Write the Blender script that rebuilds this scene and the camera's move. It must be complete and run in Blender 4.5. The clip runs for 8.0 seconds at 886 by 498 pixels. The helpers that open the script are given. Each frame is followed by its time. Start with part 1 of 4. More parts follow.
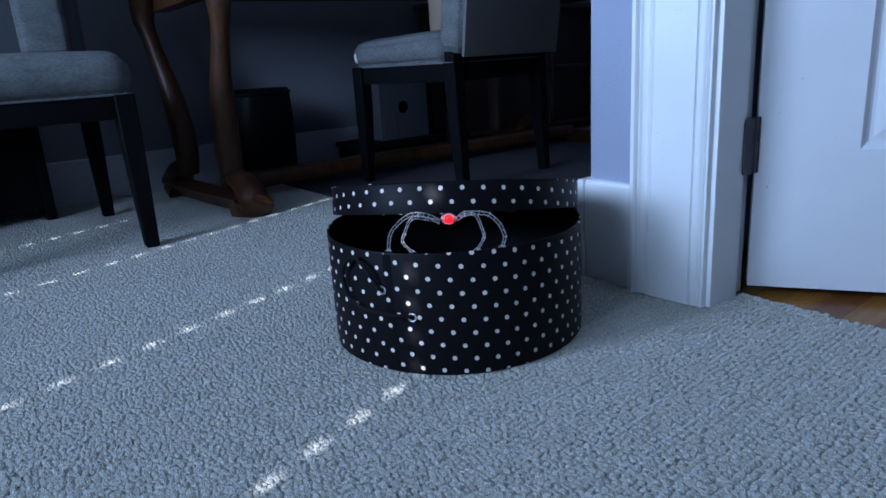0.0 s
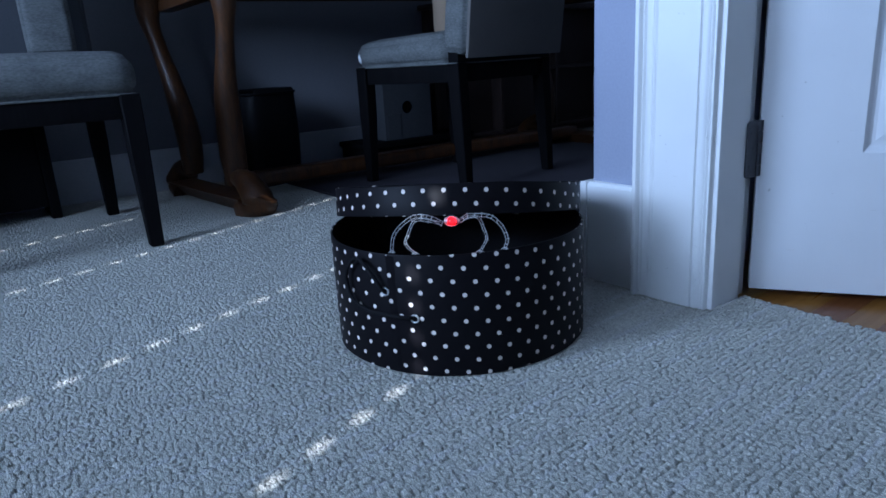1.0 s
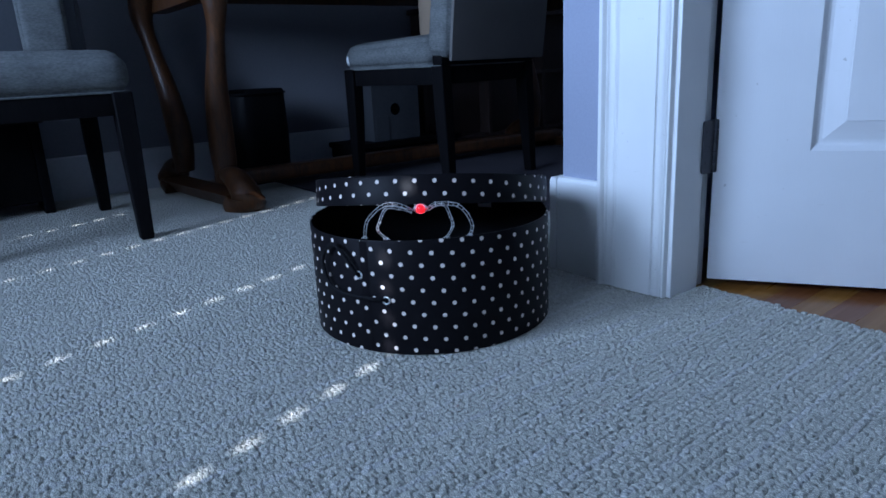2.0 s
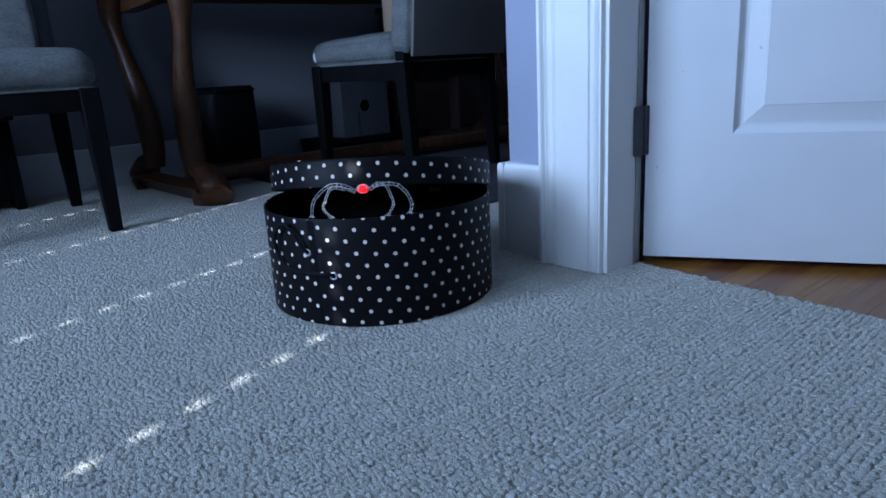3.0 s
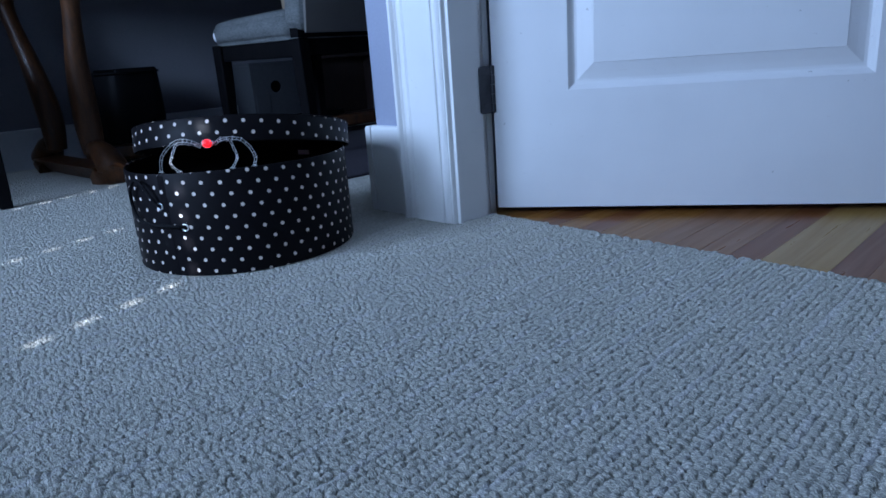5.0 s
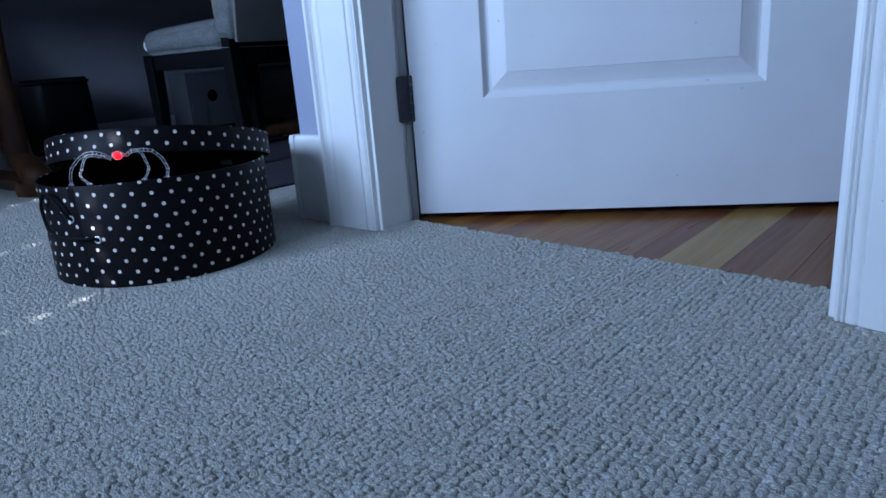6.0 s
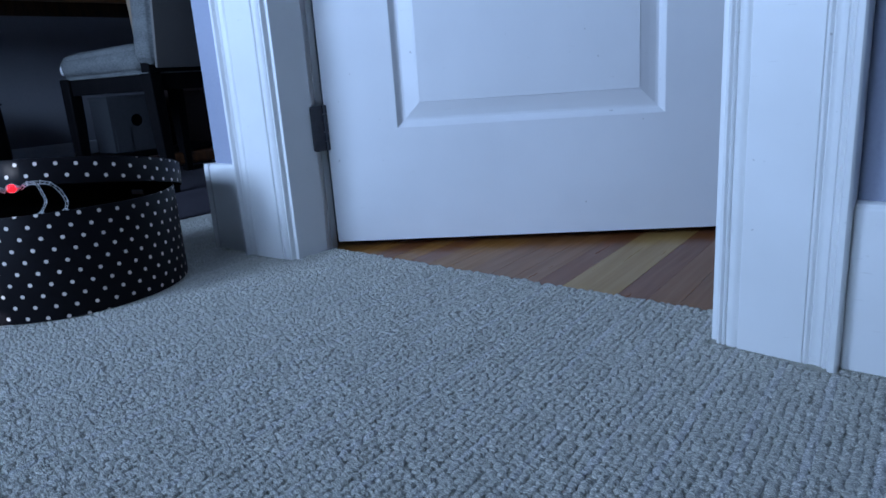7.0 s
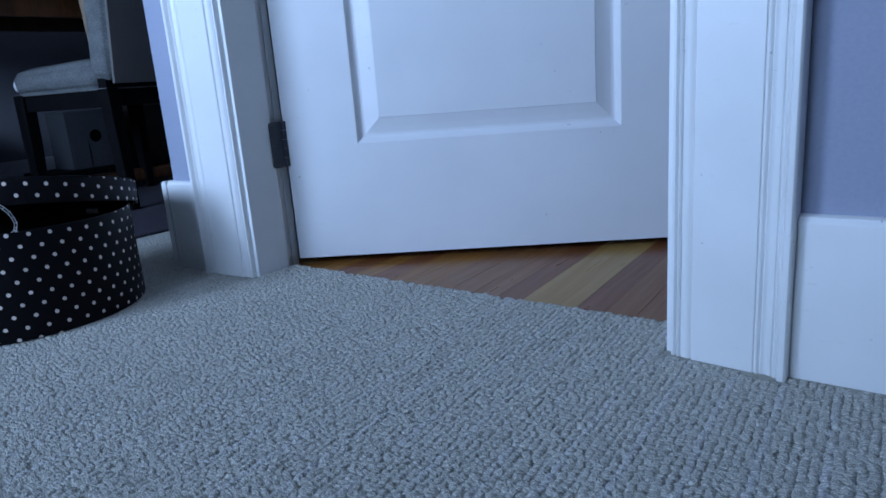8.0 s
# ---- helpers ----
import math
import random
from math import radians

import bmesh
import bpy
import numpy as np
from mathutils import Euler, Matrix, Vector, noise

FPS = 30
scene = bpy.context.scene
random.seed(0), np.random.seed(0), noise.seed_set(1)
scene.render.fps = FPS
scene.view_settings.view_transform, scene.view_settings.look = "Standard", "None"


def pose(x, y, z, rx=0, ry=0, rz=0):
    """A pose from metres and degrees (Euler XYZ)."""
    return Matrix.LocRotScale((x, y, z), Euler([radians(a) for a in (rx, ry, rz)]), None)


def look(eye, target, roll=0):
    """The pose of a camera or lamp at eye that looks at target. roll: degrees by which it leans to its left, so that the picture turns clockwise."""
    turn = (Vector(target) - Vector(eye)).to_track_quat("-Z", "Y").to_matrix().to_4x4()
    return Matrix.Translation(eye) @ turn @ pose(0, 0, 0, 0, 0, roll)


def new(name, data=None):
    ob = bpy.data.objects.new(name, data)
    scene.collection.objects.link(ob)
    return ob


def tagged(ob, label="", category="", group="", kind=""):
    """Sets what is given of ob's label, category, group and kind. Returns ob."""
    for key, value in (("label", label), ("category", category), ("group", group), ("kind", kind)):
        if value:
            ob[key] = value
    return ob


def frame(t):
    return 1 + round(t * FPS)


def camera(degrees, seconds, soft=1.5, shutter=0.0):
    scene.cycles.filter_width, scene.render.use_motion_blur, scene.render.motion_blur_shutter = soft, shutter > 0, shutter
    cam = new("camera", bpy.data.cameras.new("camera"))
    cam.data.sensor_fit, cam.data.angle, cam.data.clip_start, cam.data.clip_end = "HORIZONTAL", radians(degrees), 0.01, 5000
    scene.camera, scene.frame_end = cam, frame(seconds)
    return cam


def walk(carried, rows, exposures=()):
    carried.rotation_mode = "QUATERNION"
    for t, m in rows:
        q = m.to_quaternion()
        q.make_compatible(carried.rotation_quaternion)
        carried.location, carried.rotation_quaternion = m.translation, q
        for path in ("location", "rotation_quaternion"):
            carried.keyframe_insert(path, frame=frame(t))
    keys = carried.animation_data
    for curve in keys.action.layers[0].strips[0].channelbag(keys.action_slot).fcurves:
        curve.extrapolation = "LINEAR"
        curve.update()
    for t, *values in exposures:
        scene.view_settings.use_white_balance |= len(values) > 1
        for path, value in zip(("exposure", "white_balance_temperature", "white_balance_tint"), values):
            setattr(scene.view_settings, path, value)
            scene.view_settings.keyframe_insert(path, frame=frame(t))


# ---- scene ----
cam = camera(67.0, 8.0, 1.6)
PATH = [
    (0, (0.013, -0.055, 0.408), (1.129, 1.513, -0.137), -3.6),
    (0.5, (0.015, -0.054, 0.41), (1.127, 1.519, -0.129), -3.3),
    (1, (0.011, -0.059, 0.413), (1.119, 1.514, -0.134), -3.4),
    (1.2, (0.009, -0.066, 0.411), (1.116, 1.510, -0.129), -3.1),
    (2.3, (-0.004, -0.164, 0.402), (1.126, 1.397, -0.132), -3.0),
    (2.5, (-0.005, -0.183, 0.402), (1.129, 1.374, -0.136), -3.2),
    (3, (0.005, -0.23, 0.383), (1.166, 1.309, -0.15), -3.3),
    (3.5, (0.02, -0.283, 0.362), (1.198, 1.244, -0.169), -3.2),
    (4, (0.041, -0.327, 0.343), (1.234, 1.189, -0.185), -3.8),
    (4.5, (0.059, -0.373, 0.329), (1.274, 1.12, -0.212), -4.0),
    (4.7, (0.066, -0.391, 0.327), (1.298, 1.084, -0.227), -4.1),
    (5.8, (0.102, -0.473, 0.326), (1.432, 0.908, -0.242), -4.4),
    (6, (0.109, -0.485, 0.329), (1.461, 0.878, -0.232), -4.4),
    (6.5, (0.13, -0.515, 0.333), (1.541, 0.79, -0.218), -4.0),
    (7, (0.144, -0.533, 0.341), (1.618, 0.717, -0.173), -4.0),
    (7.5, (0.155, -0.546, 0.343), (1.673, 0.657, -0.154), -4.3),
    (8, (0.156, -0.546, 0.348), (1.691, 0.638, -0.142), -4.3),
]
EXPOSURES = [(0, 1.12, 5820, 14), (3, 1.16, 5820, 14), (8, 1.23, 5820, 14)]
walk(cam, [(t, look(eye, target, roll)) for t, eye, target, roll in PATH], EXPOSURES)

# ---- light: late daylight through two closed blinds in the west wall ----
SUN_TURN, SUN_HEIGHT = 21.0, 31.2
world = bpy.data.worlds.new("sky")
scene.world = world
world.use_nodes = True
sky = world.node_tree.nodes.new("ShaderNodeTexSky")
sky.sky_type, sky.sun_disc = "NISHITA", False
sky.sun_elevation, sky.sun_rotation = radians(SUN_HEIGHT), radians(270 - SUN_TURN)
world.node_tree.links.new(sky.outputs["Color"], world.node_tree.nodes["Background"].inputs["Color"])
world.node_tree.nodes["Background"].inputs["Strength"].default_value = 0.1

sun = new("sun", bpy.data.lights.new("sun", "SUN"))
sun.data.energy, sun.data.angle, sun.data.color = 5.0, radians(0.4), (0.90, 0.95, 1.0)
sun_way = Vector((math.cos(radians(SUN_TURN)), math.sin(radians(SUN_TURN)), -math.tan(radians(SUN_HEIGHT))))
sun.matrix_world = look((-4, -1, 3), Vector((-4, -1, 3)) + sun_way)

WINDOWS = [(0.065, (-0.174, 0.303), 0.032, 5.5), (1.089, (0.868, 1.310), 0.0205, 15.0)]  # middle, cord lines, first hole, power
for mid, cords, first, power in WINDOWS:
    glow = new("window_light", bpy.data.lights.new("window_light", "AREA"))
    glow.data.shape, glow.data.size, glow.data.size_y = "RECTANGLE", 0.72, 1.04
    glow.data.energy, glow.data.color, glow.data.spread = power, (0.50, 0.70, 1.0), radians(115)   # the closed slats send the light straight in
    glow.matrix_world = look((-1.585, mid, 1.27), (0, mid, 1.27))


# ---- materials ----
def nodes_of(name, rough=0.6, metal=0.0):
    m = bpy.data.materials.new(name)
    m.use_nodes = True
    t = m.node_tree
    b = t.nodes["Principled BSDF"]
    b.inputs["Roughness"].default_value = rough
    b.inputs["Metallic"].default_value = metal
    return m, t, b


def math_node(t, op, a, b=None, c=None):
    n = t.nodes.new("ShaderNodeMath")
    n.operation = op
    for k, v in enumerate((a, b, c)):
        if v is None:
            continue
        if isinstance(v, (int, float)):
            n.inputs[k].default_value = v
        else:
            t.links.new(v, n.inputs[k])
    return n.outputs[0]


def mix_node(t, fac, a, b, mode="MIX"):
    n = t.nodes.new("ShaderNodeMix")
    n.data_type, n.blend_type = "RGBA", mode
    for k, v in ((0, fac), (6, a), (7, b)):
        if isinstance(v, (int, float)):
            n.inputs[k].default_value = v
        elif isinstance(v, tuple):
            n.inputs[k].default_value = (*v, 1)
        else:
            t.links.new(v, n.inputs[k])
    return n.outputs[2]


def noise_node(t, scale, detail=4.0, stretch=(1, 1, 1), rough=0.55):
    co = t.nodes.new("ShaderNodeTexCoord")
    mp = t.nodes.new("ShaderNodeMapping")
    mp.inputs["Scale"].default_value = stretch
    t.links.new(co.outputs["Object"], mp.inputs["Vector"])
    n = t.nodes.new("ShaderNodeTexNoise")
    n.inputs["Scale"].default_value, n.inputs["Detail"].default_value = scale, detail
    n.inputs["Roughness"].default_value = rough
    t.links.new(mp.outputs[0], n.inputs["Vector"])
    return n.outputs["Fac"]


def ramp_node(t, fac, low, high):
    n = t.nodes.new("ShaderNodeMapRange")
    n.inputs["From Min"].default_value, n.inputs["From Max"].default_value = low, high
    t.links.new(fac, n.inputs["Value"])
    return n.outputs[0]


def bump_node(t, b, height, strength, distance):
    n = t.nodes.new("ShaderNodeBump")
    n.inputs["Strength"].default_value, n.inputs["Distance"].default_value = strength, distance
    t.links.new(height, n.inputs["Height"])
    t.links.new(n.outputs[0], b.inputs["Normal"])


def surface(name, light, dark, rough=0.6, grain=60.0, patch=3.0, bump=0.15, depth=0.002, stretch=(1, 1, 1), metal=0.0, gloss=0.5):
    """Two-scale mottled surface: fine grain with relief, and broad stains."""
    m, t, b = nodes_of(name, rough, metal)
    b.inputs["Specular IOR Level"].default_value = gloss
    fine = noise_node(t, grain, 5, stretch)
    broad = noise_node(t, patch, 3, stretch)
    both = math_node(t, "ADD", math_node(t, "MULTIPLY", fine, 0.55), math_node(t, "MULTIPLY", broad, 0.45))
    t.links.new(mix_node(t, ramp_node(t, both, 0.36, 0.64), dark, light), b.inputs["Base Color"])
    t.links.new(math_node(t, "MULTIPLY_ADD", broad, 0.2, rough - 0.1), b.inputs["Roughness"])
    bump_node(t, b, fine, bump, depth)
    return m


def painted_wood(name, light, dark, rough, grain, patch, bump, depth, stretch):
    """Brushed gloss paint with brush marks, faint yellowing and a few scuffs and specks."""
    m, t, b = nodes_of(name, rough)
    fine, broad = noise_node(t, grain, 5, stretch), noise_node(t, patch, 3)
    tone = mix_node(t, ramp_node(t, broad, 0.35, 0.65), dark, light)
    speck = ramp_node(t, noise_node(t, 75.0, 2), 0.735, 0.77)
    scuff = math_node(t, "MULTIPLY", ramp_node(t, noise_node(t, 26.0, 4, (1, 1, 7), 0.7), 0.66, 0.74), 0.35)
    tone = mix_node(t, math_node(t, "MULTIPLY", speck, 0.45), tone, (0.30, 0.28, 0.26))
    tone = mix_node(t, scuff, tone, (0.52, 0.50, 0.47))
    t.links.new(tone, b.inputs["Base Color"])
    t.links.new(math_node(t, "MULTIPLY_ADD", broad, 0.25, rough - 0.12), b.inputs["Roughness"])
    bump_node(t, b, fine, bump, depth)
    return m


WHITE_TRIM = painted_wood("white_gloss_trim", (0.88, 0.88, 0.87), (0.82, 0.82, 0.805), 0.38, 60, 5, 0.10, 0.001, (9, 9, 0.5))
DOOR_PAINT = painted_wood("white_door_paint", (0.79, 0.79, 0.80), (0.74, 0.74, 0.75), 0.42, 55, 4, 0.20, 0.0012, (9, 9, 0.5))
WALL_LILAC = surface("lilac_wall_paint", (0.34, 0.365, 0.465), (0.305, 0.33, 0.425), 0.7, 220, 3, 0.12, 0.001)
# wall paint of the dining end, with its shade mixed into the colour
WALL_SHADED = surface("shaded_wall_paint", (0.215, 0.215, 0.240), (0.185, 0.185, 0.210), 0.75, 220, 2, 0.12, 0.001)
CEILING_PAINT = surface("ceiling_paint", (0.66, 0.66, 0.66), (0.61, 0.61, 0.61), 0.85, 160, 2, 0.15, 0.001)
# white trim dimmed in its colour for the shade by the back wall
TRIM_SHADED = surface("shaded_trim_paint", (0.56, 0.57, 0.60), (0.50, 0.51, 0.54), 0.5, 90, 3, 0.05, 0.001)
CARPET_BACK = surface("carpet_backing", (0.42, 0.405, 0.345), (0.34, 0.33, 0.28), 0.95, 400, 4, 0.6, 0.004)
FABRIC = surface("woven_chair_fabric", (0.175, 0.183, 0.18), (0.085, 0.091, 0.091), 0.85, 120, 14, 0.5, 0.003, (1, 1, 2.2))
# darker copy of the chair fabric, the backrest's shade put into its colour
FABRIC_SHADED = surface("shaded_chair_fabric", (0.07, 0.075, 0.085), (0.05, 0.054, 0.062), 0.85, 380, 7, 0.5, 0.002)
FABRIC_DARK = surface("charcoal_chair_fabric", (0.165, 0.152, 0.142), (0.130, 0.121, 0.114), 0.9, 380, 7, 0.5, 0.002)
FABRIC_TAN = surface("tan_chair_fabric", (0.30, 0.22, 0.15), (0.25, 0.18, 0.125), 0.85, 380, 7, 0.5, 0.002)
BLACK_WOOD = surface("black_stained_wood", (0.009, 0.0082, 0.009), (0.005, 0.005, 0.006), 0.6, 40, 4, 0.1, 0.001, (6, 6, 0.6), 0.0, 0.03)
DARK_MAHOGANY = surface("dark_mahogany", (0.060, 0.036, 0.030), (0.034, 0.022, 0.019), 0.55, 40, 4, 0.1, 0.001, (6, 6, 0.6))
WALNUT = surface("carved_walnut", (0.100, 0.037, 0.011), (0.034, 0.014, 0.006), 0.40, 30, 5, 0.2, 0.002, (5, 5, 0.7))
BLACK_PLASTIC = surface("black_plastic", (0.008, 0.008, 0.010), (0.005, 0.005, 0.006), 0.6, 150, 4, 0.1, 0.001, (1, 1, 1), 0.0, 0.15)
GREY_BOARD = surface("grey_board", (0.068, 0.070, 0.078), (0.052, 0.055, 0.062), 0.7, 100, 4, 0.1, 0.001)
RUG_PILE = surface("dark_plum_rug", (0.045, 0.038, 0.052), (0.028, 0.024, 0.034), 0.95, 500, 6, 0.7, 0.004)
BRONZE = surface("dark_bronze_hinge", (0.085, 0.087, 0.10), (0.060, 0.062, 0.072), 0.5, 120, 9, 0.1, 0.001, (1, 1, 1), 0.6)
STEEL = surface("bright_steel", (0.92, 0.92, 0.92), (0.30, 0.31, 0.32), 0.3, 500, 200, 0.1, 0.0005, (1, 1, 1), 0.55)
BLACK_CORD = surface("black_cord", (0.012, 0.012, 0.014), (0.006, 0.006, 0.007), 0.75, 900, 60, 0.5, 0.001, (1, 1, 1), 0.0, 0.12)
BLACK_PAPER = surface("black_lining_paper", (0.034, 0.032, 0.035), (0.024, 0.023, 0.026), 0.8, 300, 8, 0.1, 0.0006, (1, 1, 1), 0.0, 0.08)
PALE_LABEL = surface("grey_label", (0.66, 0.64, 0.65), (0.58, 0.57, 0.58), 0.6, 200, 20, 0.05, 0.0005)
BLIND = surface("white_blind", (0.75, 0.75, 0.74), (0.7, 0.7, 0.69), 0.5, 60, 4, 0.05, 0.0005, (1, 9, 1))


ROWS_TURN = radians(3.5)   # carpet rows and floor strips run a little off the wall's square
PALE_FIRST, PALE_STEP = -0.3764, 0.0517


def loop_pile():
    m, t, b = nodes_of("looped_wool_pile", 0.95)
    g = t.nodes.new("ShaderNodeNewGeometry")
    isle = g.outputs["Random Per Island"]
    broad = noise_node(t, 5.0, 3)
    streak = noise_node(t, 9.0, 3, (1.2, 12, 1))
    strand = noise_node(t, 185.0, 4, (2.3, 0.8, 1.0), 0.8)
    fuzz = noise_node(t, 900.0, 2, (1, 1, 1), 0.6)
    tone = mix_node(t, isle, (0.41, 0.395, 0.328), (0.56, 0.54, 0.46))
    tone = mix_node(t, math_node(t, "MULTIPLY", ramp_node(t, broad, 0.35, 0.65), 0.2), tone, (0.35, 0.345, 0.30))
    # paler, cooler yarn in every sixth row
    sep = t.nodes.new("ShaderNodeSeparateXYZ")
    t.links.new(g.outputs["Position"], sep.inputs[0])
    over = math_node(t, "SUBTRACT", math_node(t, "MULTIPLY", sep.outputs[1], math.cos(ROWS_TURN)), math_node(t, "MULTIPLY", sep.outputs[0], math.sin(ROWS_TURN)))
    count = math_node(t, "FRACT", math_node(t, "ADD", math_node(t, "DIVIDE", math_node(t, "SUBTRACT", over, PALE_FIRST), PALE_STEP), 100.5))
    band = math_node(t, "ABSOLUTE", math_node(t, "SUBTRACT", count, 0.5))
    pale = math_node(t, "MULTIPLY", math_node(t, "LESS_THAN", band, 0.085), ramp_node(t, streak, 0.36, 0.56))
    tone = mix_node(t, math_node(t, "MULTIPLY", pale, 0.62), tone, (0.66, 0.645, 0.69))
    # yarn strands arch over each loop; crest highlights and gap shade are coloured in
    along = math_node(t, "ADD", math_node(t, "MULTIPLY", sep.outputs[0], math.cos(ROWS_TURN)), math_node(t, "MULTIPLY", sep.outputs[1], math.sin(ROWS_TURN)))
    bend = math_node(t, "MULTIPLY", noise_node(t, 150.0, 2), 26.0)
    lines = math_node(t, "MULTIPLY_ADD", math_node(t, "SINE", math_node(t, "MULTIPLY_ADD", along, 2300.0, bend)), 0.5, 0.5)
    strand = math_node(t, "ADD", math_node(t, "MULTIPLY", strand, 0.62), math_node(t, "MULTIPLY", math_node(t, "POWER", lines, 2.0), 0.30))
    tone = mix_node(t, ramp_node(t, strand, 0.25, 0.62), mix_node(t, 0.55, tone, (0.24, 0.232, 0.198)), mix_node(t, 0.62, tone, (0.92, 0.90, 0.82)))
    t.links.new(tone, b.inputs["Base Color"])
    b.inputs["Sheen Weight"].default_value = 0.15
    bump_node(t, b, math_node(t, "ADD", strand, math_node(t, "MULTIPLY", fuzz, 0.4)), 1.0, 0.0025)
    return m


def dotted_paper(name, across, up, radius):
    """Black paper printed with a staggered lattice of silver-white dots; the UV map is in metres."""
    m, t, b = nodes_of(name, 0.55)
    b.inputs["Specular IOR Level"].default_value = 0.07
    uv = t.nodes.new("ShaderNodeUVMap")
    sep = t.nodes.new("ShaderNodeSeparateXYZ")
    wob = t.nodes.new("ShaderNodeTexNoise")
    wob.inputs["Scale"].default_value = 500
    t.links.new(uv.outputs[0], sep.inputs[0])
    t.links.new(uv.outputs[0], wob.inputs["Vector"])
    near = None
    for shift in (0.0, 0.5):
        d = []
        for out, step in ((sep.outputs[0], across), (sep.outputs[1], up)):
            f = math_node(t, "FRACT", math_node(t, "ADD", math_node(t, "DIVIDE", out, step), shift + 100.0))
            d.append(math_node(t, "MULTIPLY", math_node(t, "SUBTRACT", f, 0.5), step))
        r = math_node(t, "SQRT", math_node(t, "ADD", math_node(t, "MULTIPLY", d[0], d[0]), math_node(t, "MULTIPLY", d[1], d[1])))
        near = r if near is None else math_node(t, "MINIMUM", near, r)
    near = math_node(t, "ADD", near, math_node(t, "MULTIPLY_ADD", wob.outputs["Fac"], 0.0008, -0.0004))
    dot = math_node(t, "SUBTRACT", 1.0, ramp_node(t, near, radius - 0.0003, radius + 0.0003))
    grain = noise_node(t, 260, 4)
    black = mix_node(t, grain, (0.0060, 0.0055, 0.0070), (0.0090, 0.0080, 0.0095))
    white = mix_node(t, grain, (0.68, 0.59, 0.53), (0.82, 0.73, 0.66))
    t.links.new(mix_node(t, dot, black, white), b.inputs["Base Color"])
    t.links.new(math_node(t, "MULTIPLY_ADD", grain, 0.2, 0.34), b.inputs["Roughness"])
    bump_node(t, b, grain, 0.12, 0.0006)
    return m


def oak_plank(name, light, dark):
    m, t, b = nodes_of(name, 0.34)
    info = t.nodes.new("ShaderNodeObjectInfo")
    co = t.nodes.new("ShaderNodeTexCoord")
    shift = t.nodes.new("ShaderNodeVectorMath")
    shift.operation = "MULTIPLY_ADD"
    t.links.new(info.outputs["Random"], shift.inputs[0])
    shift.inputs[1].default_value = (31, 17, 5)
    t.links.new(co.outputs["Object"], shift.inputs[2])
    mp = t.nodes.new("ShaderNodeMapping")
    mp.inputs["Scale"].default_value = (2.2, 42, 42)
    t.links.new(shift.outputs[0], mp.inputs["Vector"])
    n = t.nodes.new("ShaderNodeTexNoise")
    n.inputs["Scale"].default_value, n.inputs["Detail"].default_value, n.inputs["Distortion"].default_value = 1.6, 6, 0.6
    t.links.new(mp.outputs[0], n.inputs["Vector"])
    grain = ramp_node(t, n.outputs["Fac"], 0.3, 0.75)
    knot = ramp_node(t, noise_node(t, 9.0, 2, (0.8, 2.5, 1)), 0.68, 0.76)
    tone = mix_node(t, math_node(t, "MULTIPLY_ADD", info.outputs["Random"], 0.25, math_node(t, "MULTIPLY", grain, 0.75)), light, dark)
    t.links.new(mix_node(t, math_node(t, "MULTIPLY", knot, 0.6), tone, (0.07, 0.03, 0.012)), b.inputs["Base Color"])
    t.links.new(math_node(t, "MULTIPLY_ADD", grain, 0.15, 0.27), b.inputs["Roughness"])
    bump_node(t, b, n.outputs["Fac"], 0.15, 0.001)
    return m


def glowing_red():
    m, t, b = nodes_of("red_glowing_lens", 0.2)
    b.inputs["Base Color"].default_value = (0.30, 0.002, 0.002, 1)
    b.inputs["Emission Color"].default_value = (1.0, 0.0015, 0.002, 1)
    b.inputs["Emission Strength"].default_value = 3.5
    return m


PILE = loop_pile()
BOX_PAPER = dotted_paper("dotted_black_paper", 0.0292, 0.0364, 0.0031)
OAKS = [oak_plank("pale_floor_oak", (0.40, 0.245, 0.075), (0.30, 0.160, 0.045)), oak_plank("tan_floor_oak", (0.28, 0.118, 0.036), (0.19, 0.075, 0.021)),
        oak_plank("red_brown_floor_oak", (0.23, 0.078, 0.022), (0.14, 0.046, 0.012)), oak_plank("golden_floor_oak", (0.33, 0.145, 0.030), (0.21, 0.085, 0.016))]
RED_LENS = glowing_red()


# ---- building helpers ----
def mesh_of(name, bm, material, smooth=False):
    bmesh.ops.recalc_face_normals(bm, faces=bm.faces)
    me = bpy.data.meshes.new(name)
    bm.to_mesh(me)
    bm.free()
    me.materials.append(material)
    if smooth:
        me.polygons.foreach_set("use_smooth", [True] * len(me.polygons))
        me.set_sharp_from_angle(angle=radians(38))
    return me


def part(name, bm, material, parent=None, label="", smooth=True):
    ob = new(name, mesh_of(name, bm, material, smooth))
    if parent is not None:
        ob.parent = parent
    if label:
        tagged(ob, label)
    return ob


def thing(name, label, category, m=None, group=""):
    ob = new(name)
    ob.empty_display_size = 0.05
    if m is not None:
        ob.matrix_world = m
    return tagged(ob, label, category, group)


def block(lo, hi, bevel=0.0, segments=2, bm=None):
    """A box between two corners, with rounded edges."""
    bm = bm or bmesh.new()
    c = [(a + b) / 2 for a, b in zip(lo, hi)]
    made = bmesh.ops.create_cube(bm, size=1, matrix=Matrix.Translation(c) @ Matrix.Diagonal([b - a for a, b in zip(lo, hi)] + [1]))["verts"]
    if bevel:
        edges = list({e for v in made for e in v.link_edges})
        bmesh.ops.bevel(bm, geom=edges, offset=bevel, segments=segments, affect="EDGES", profile=0.6)
    return bm


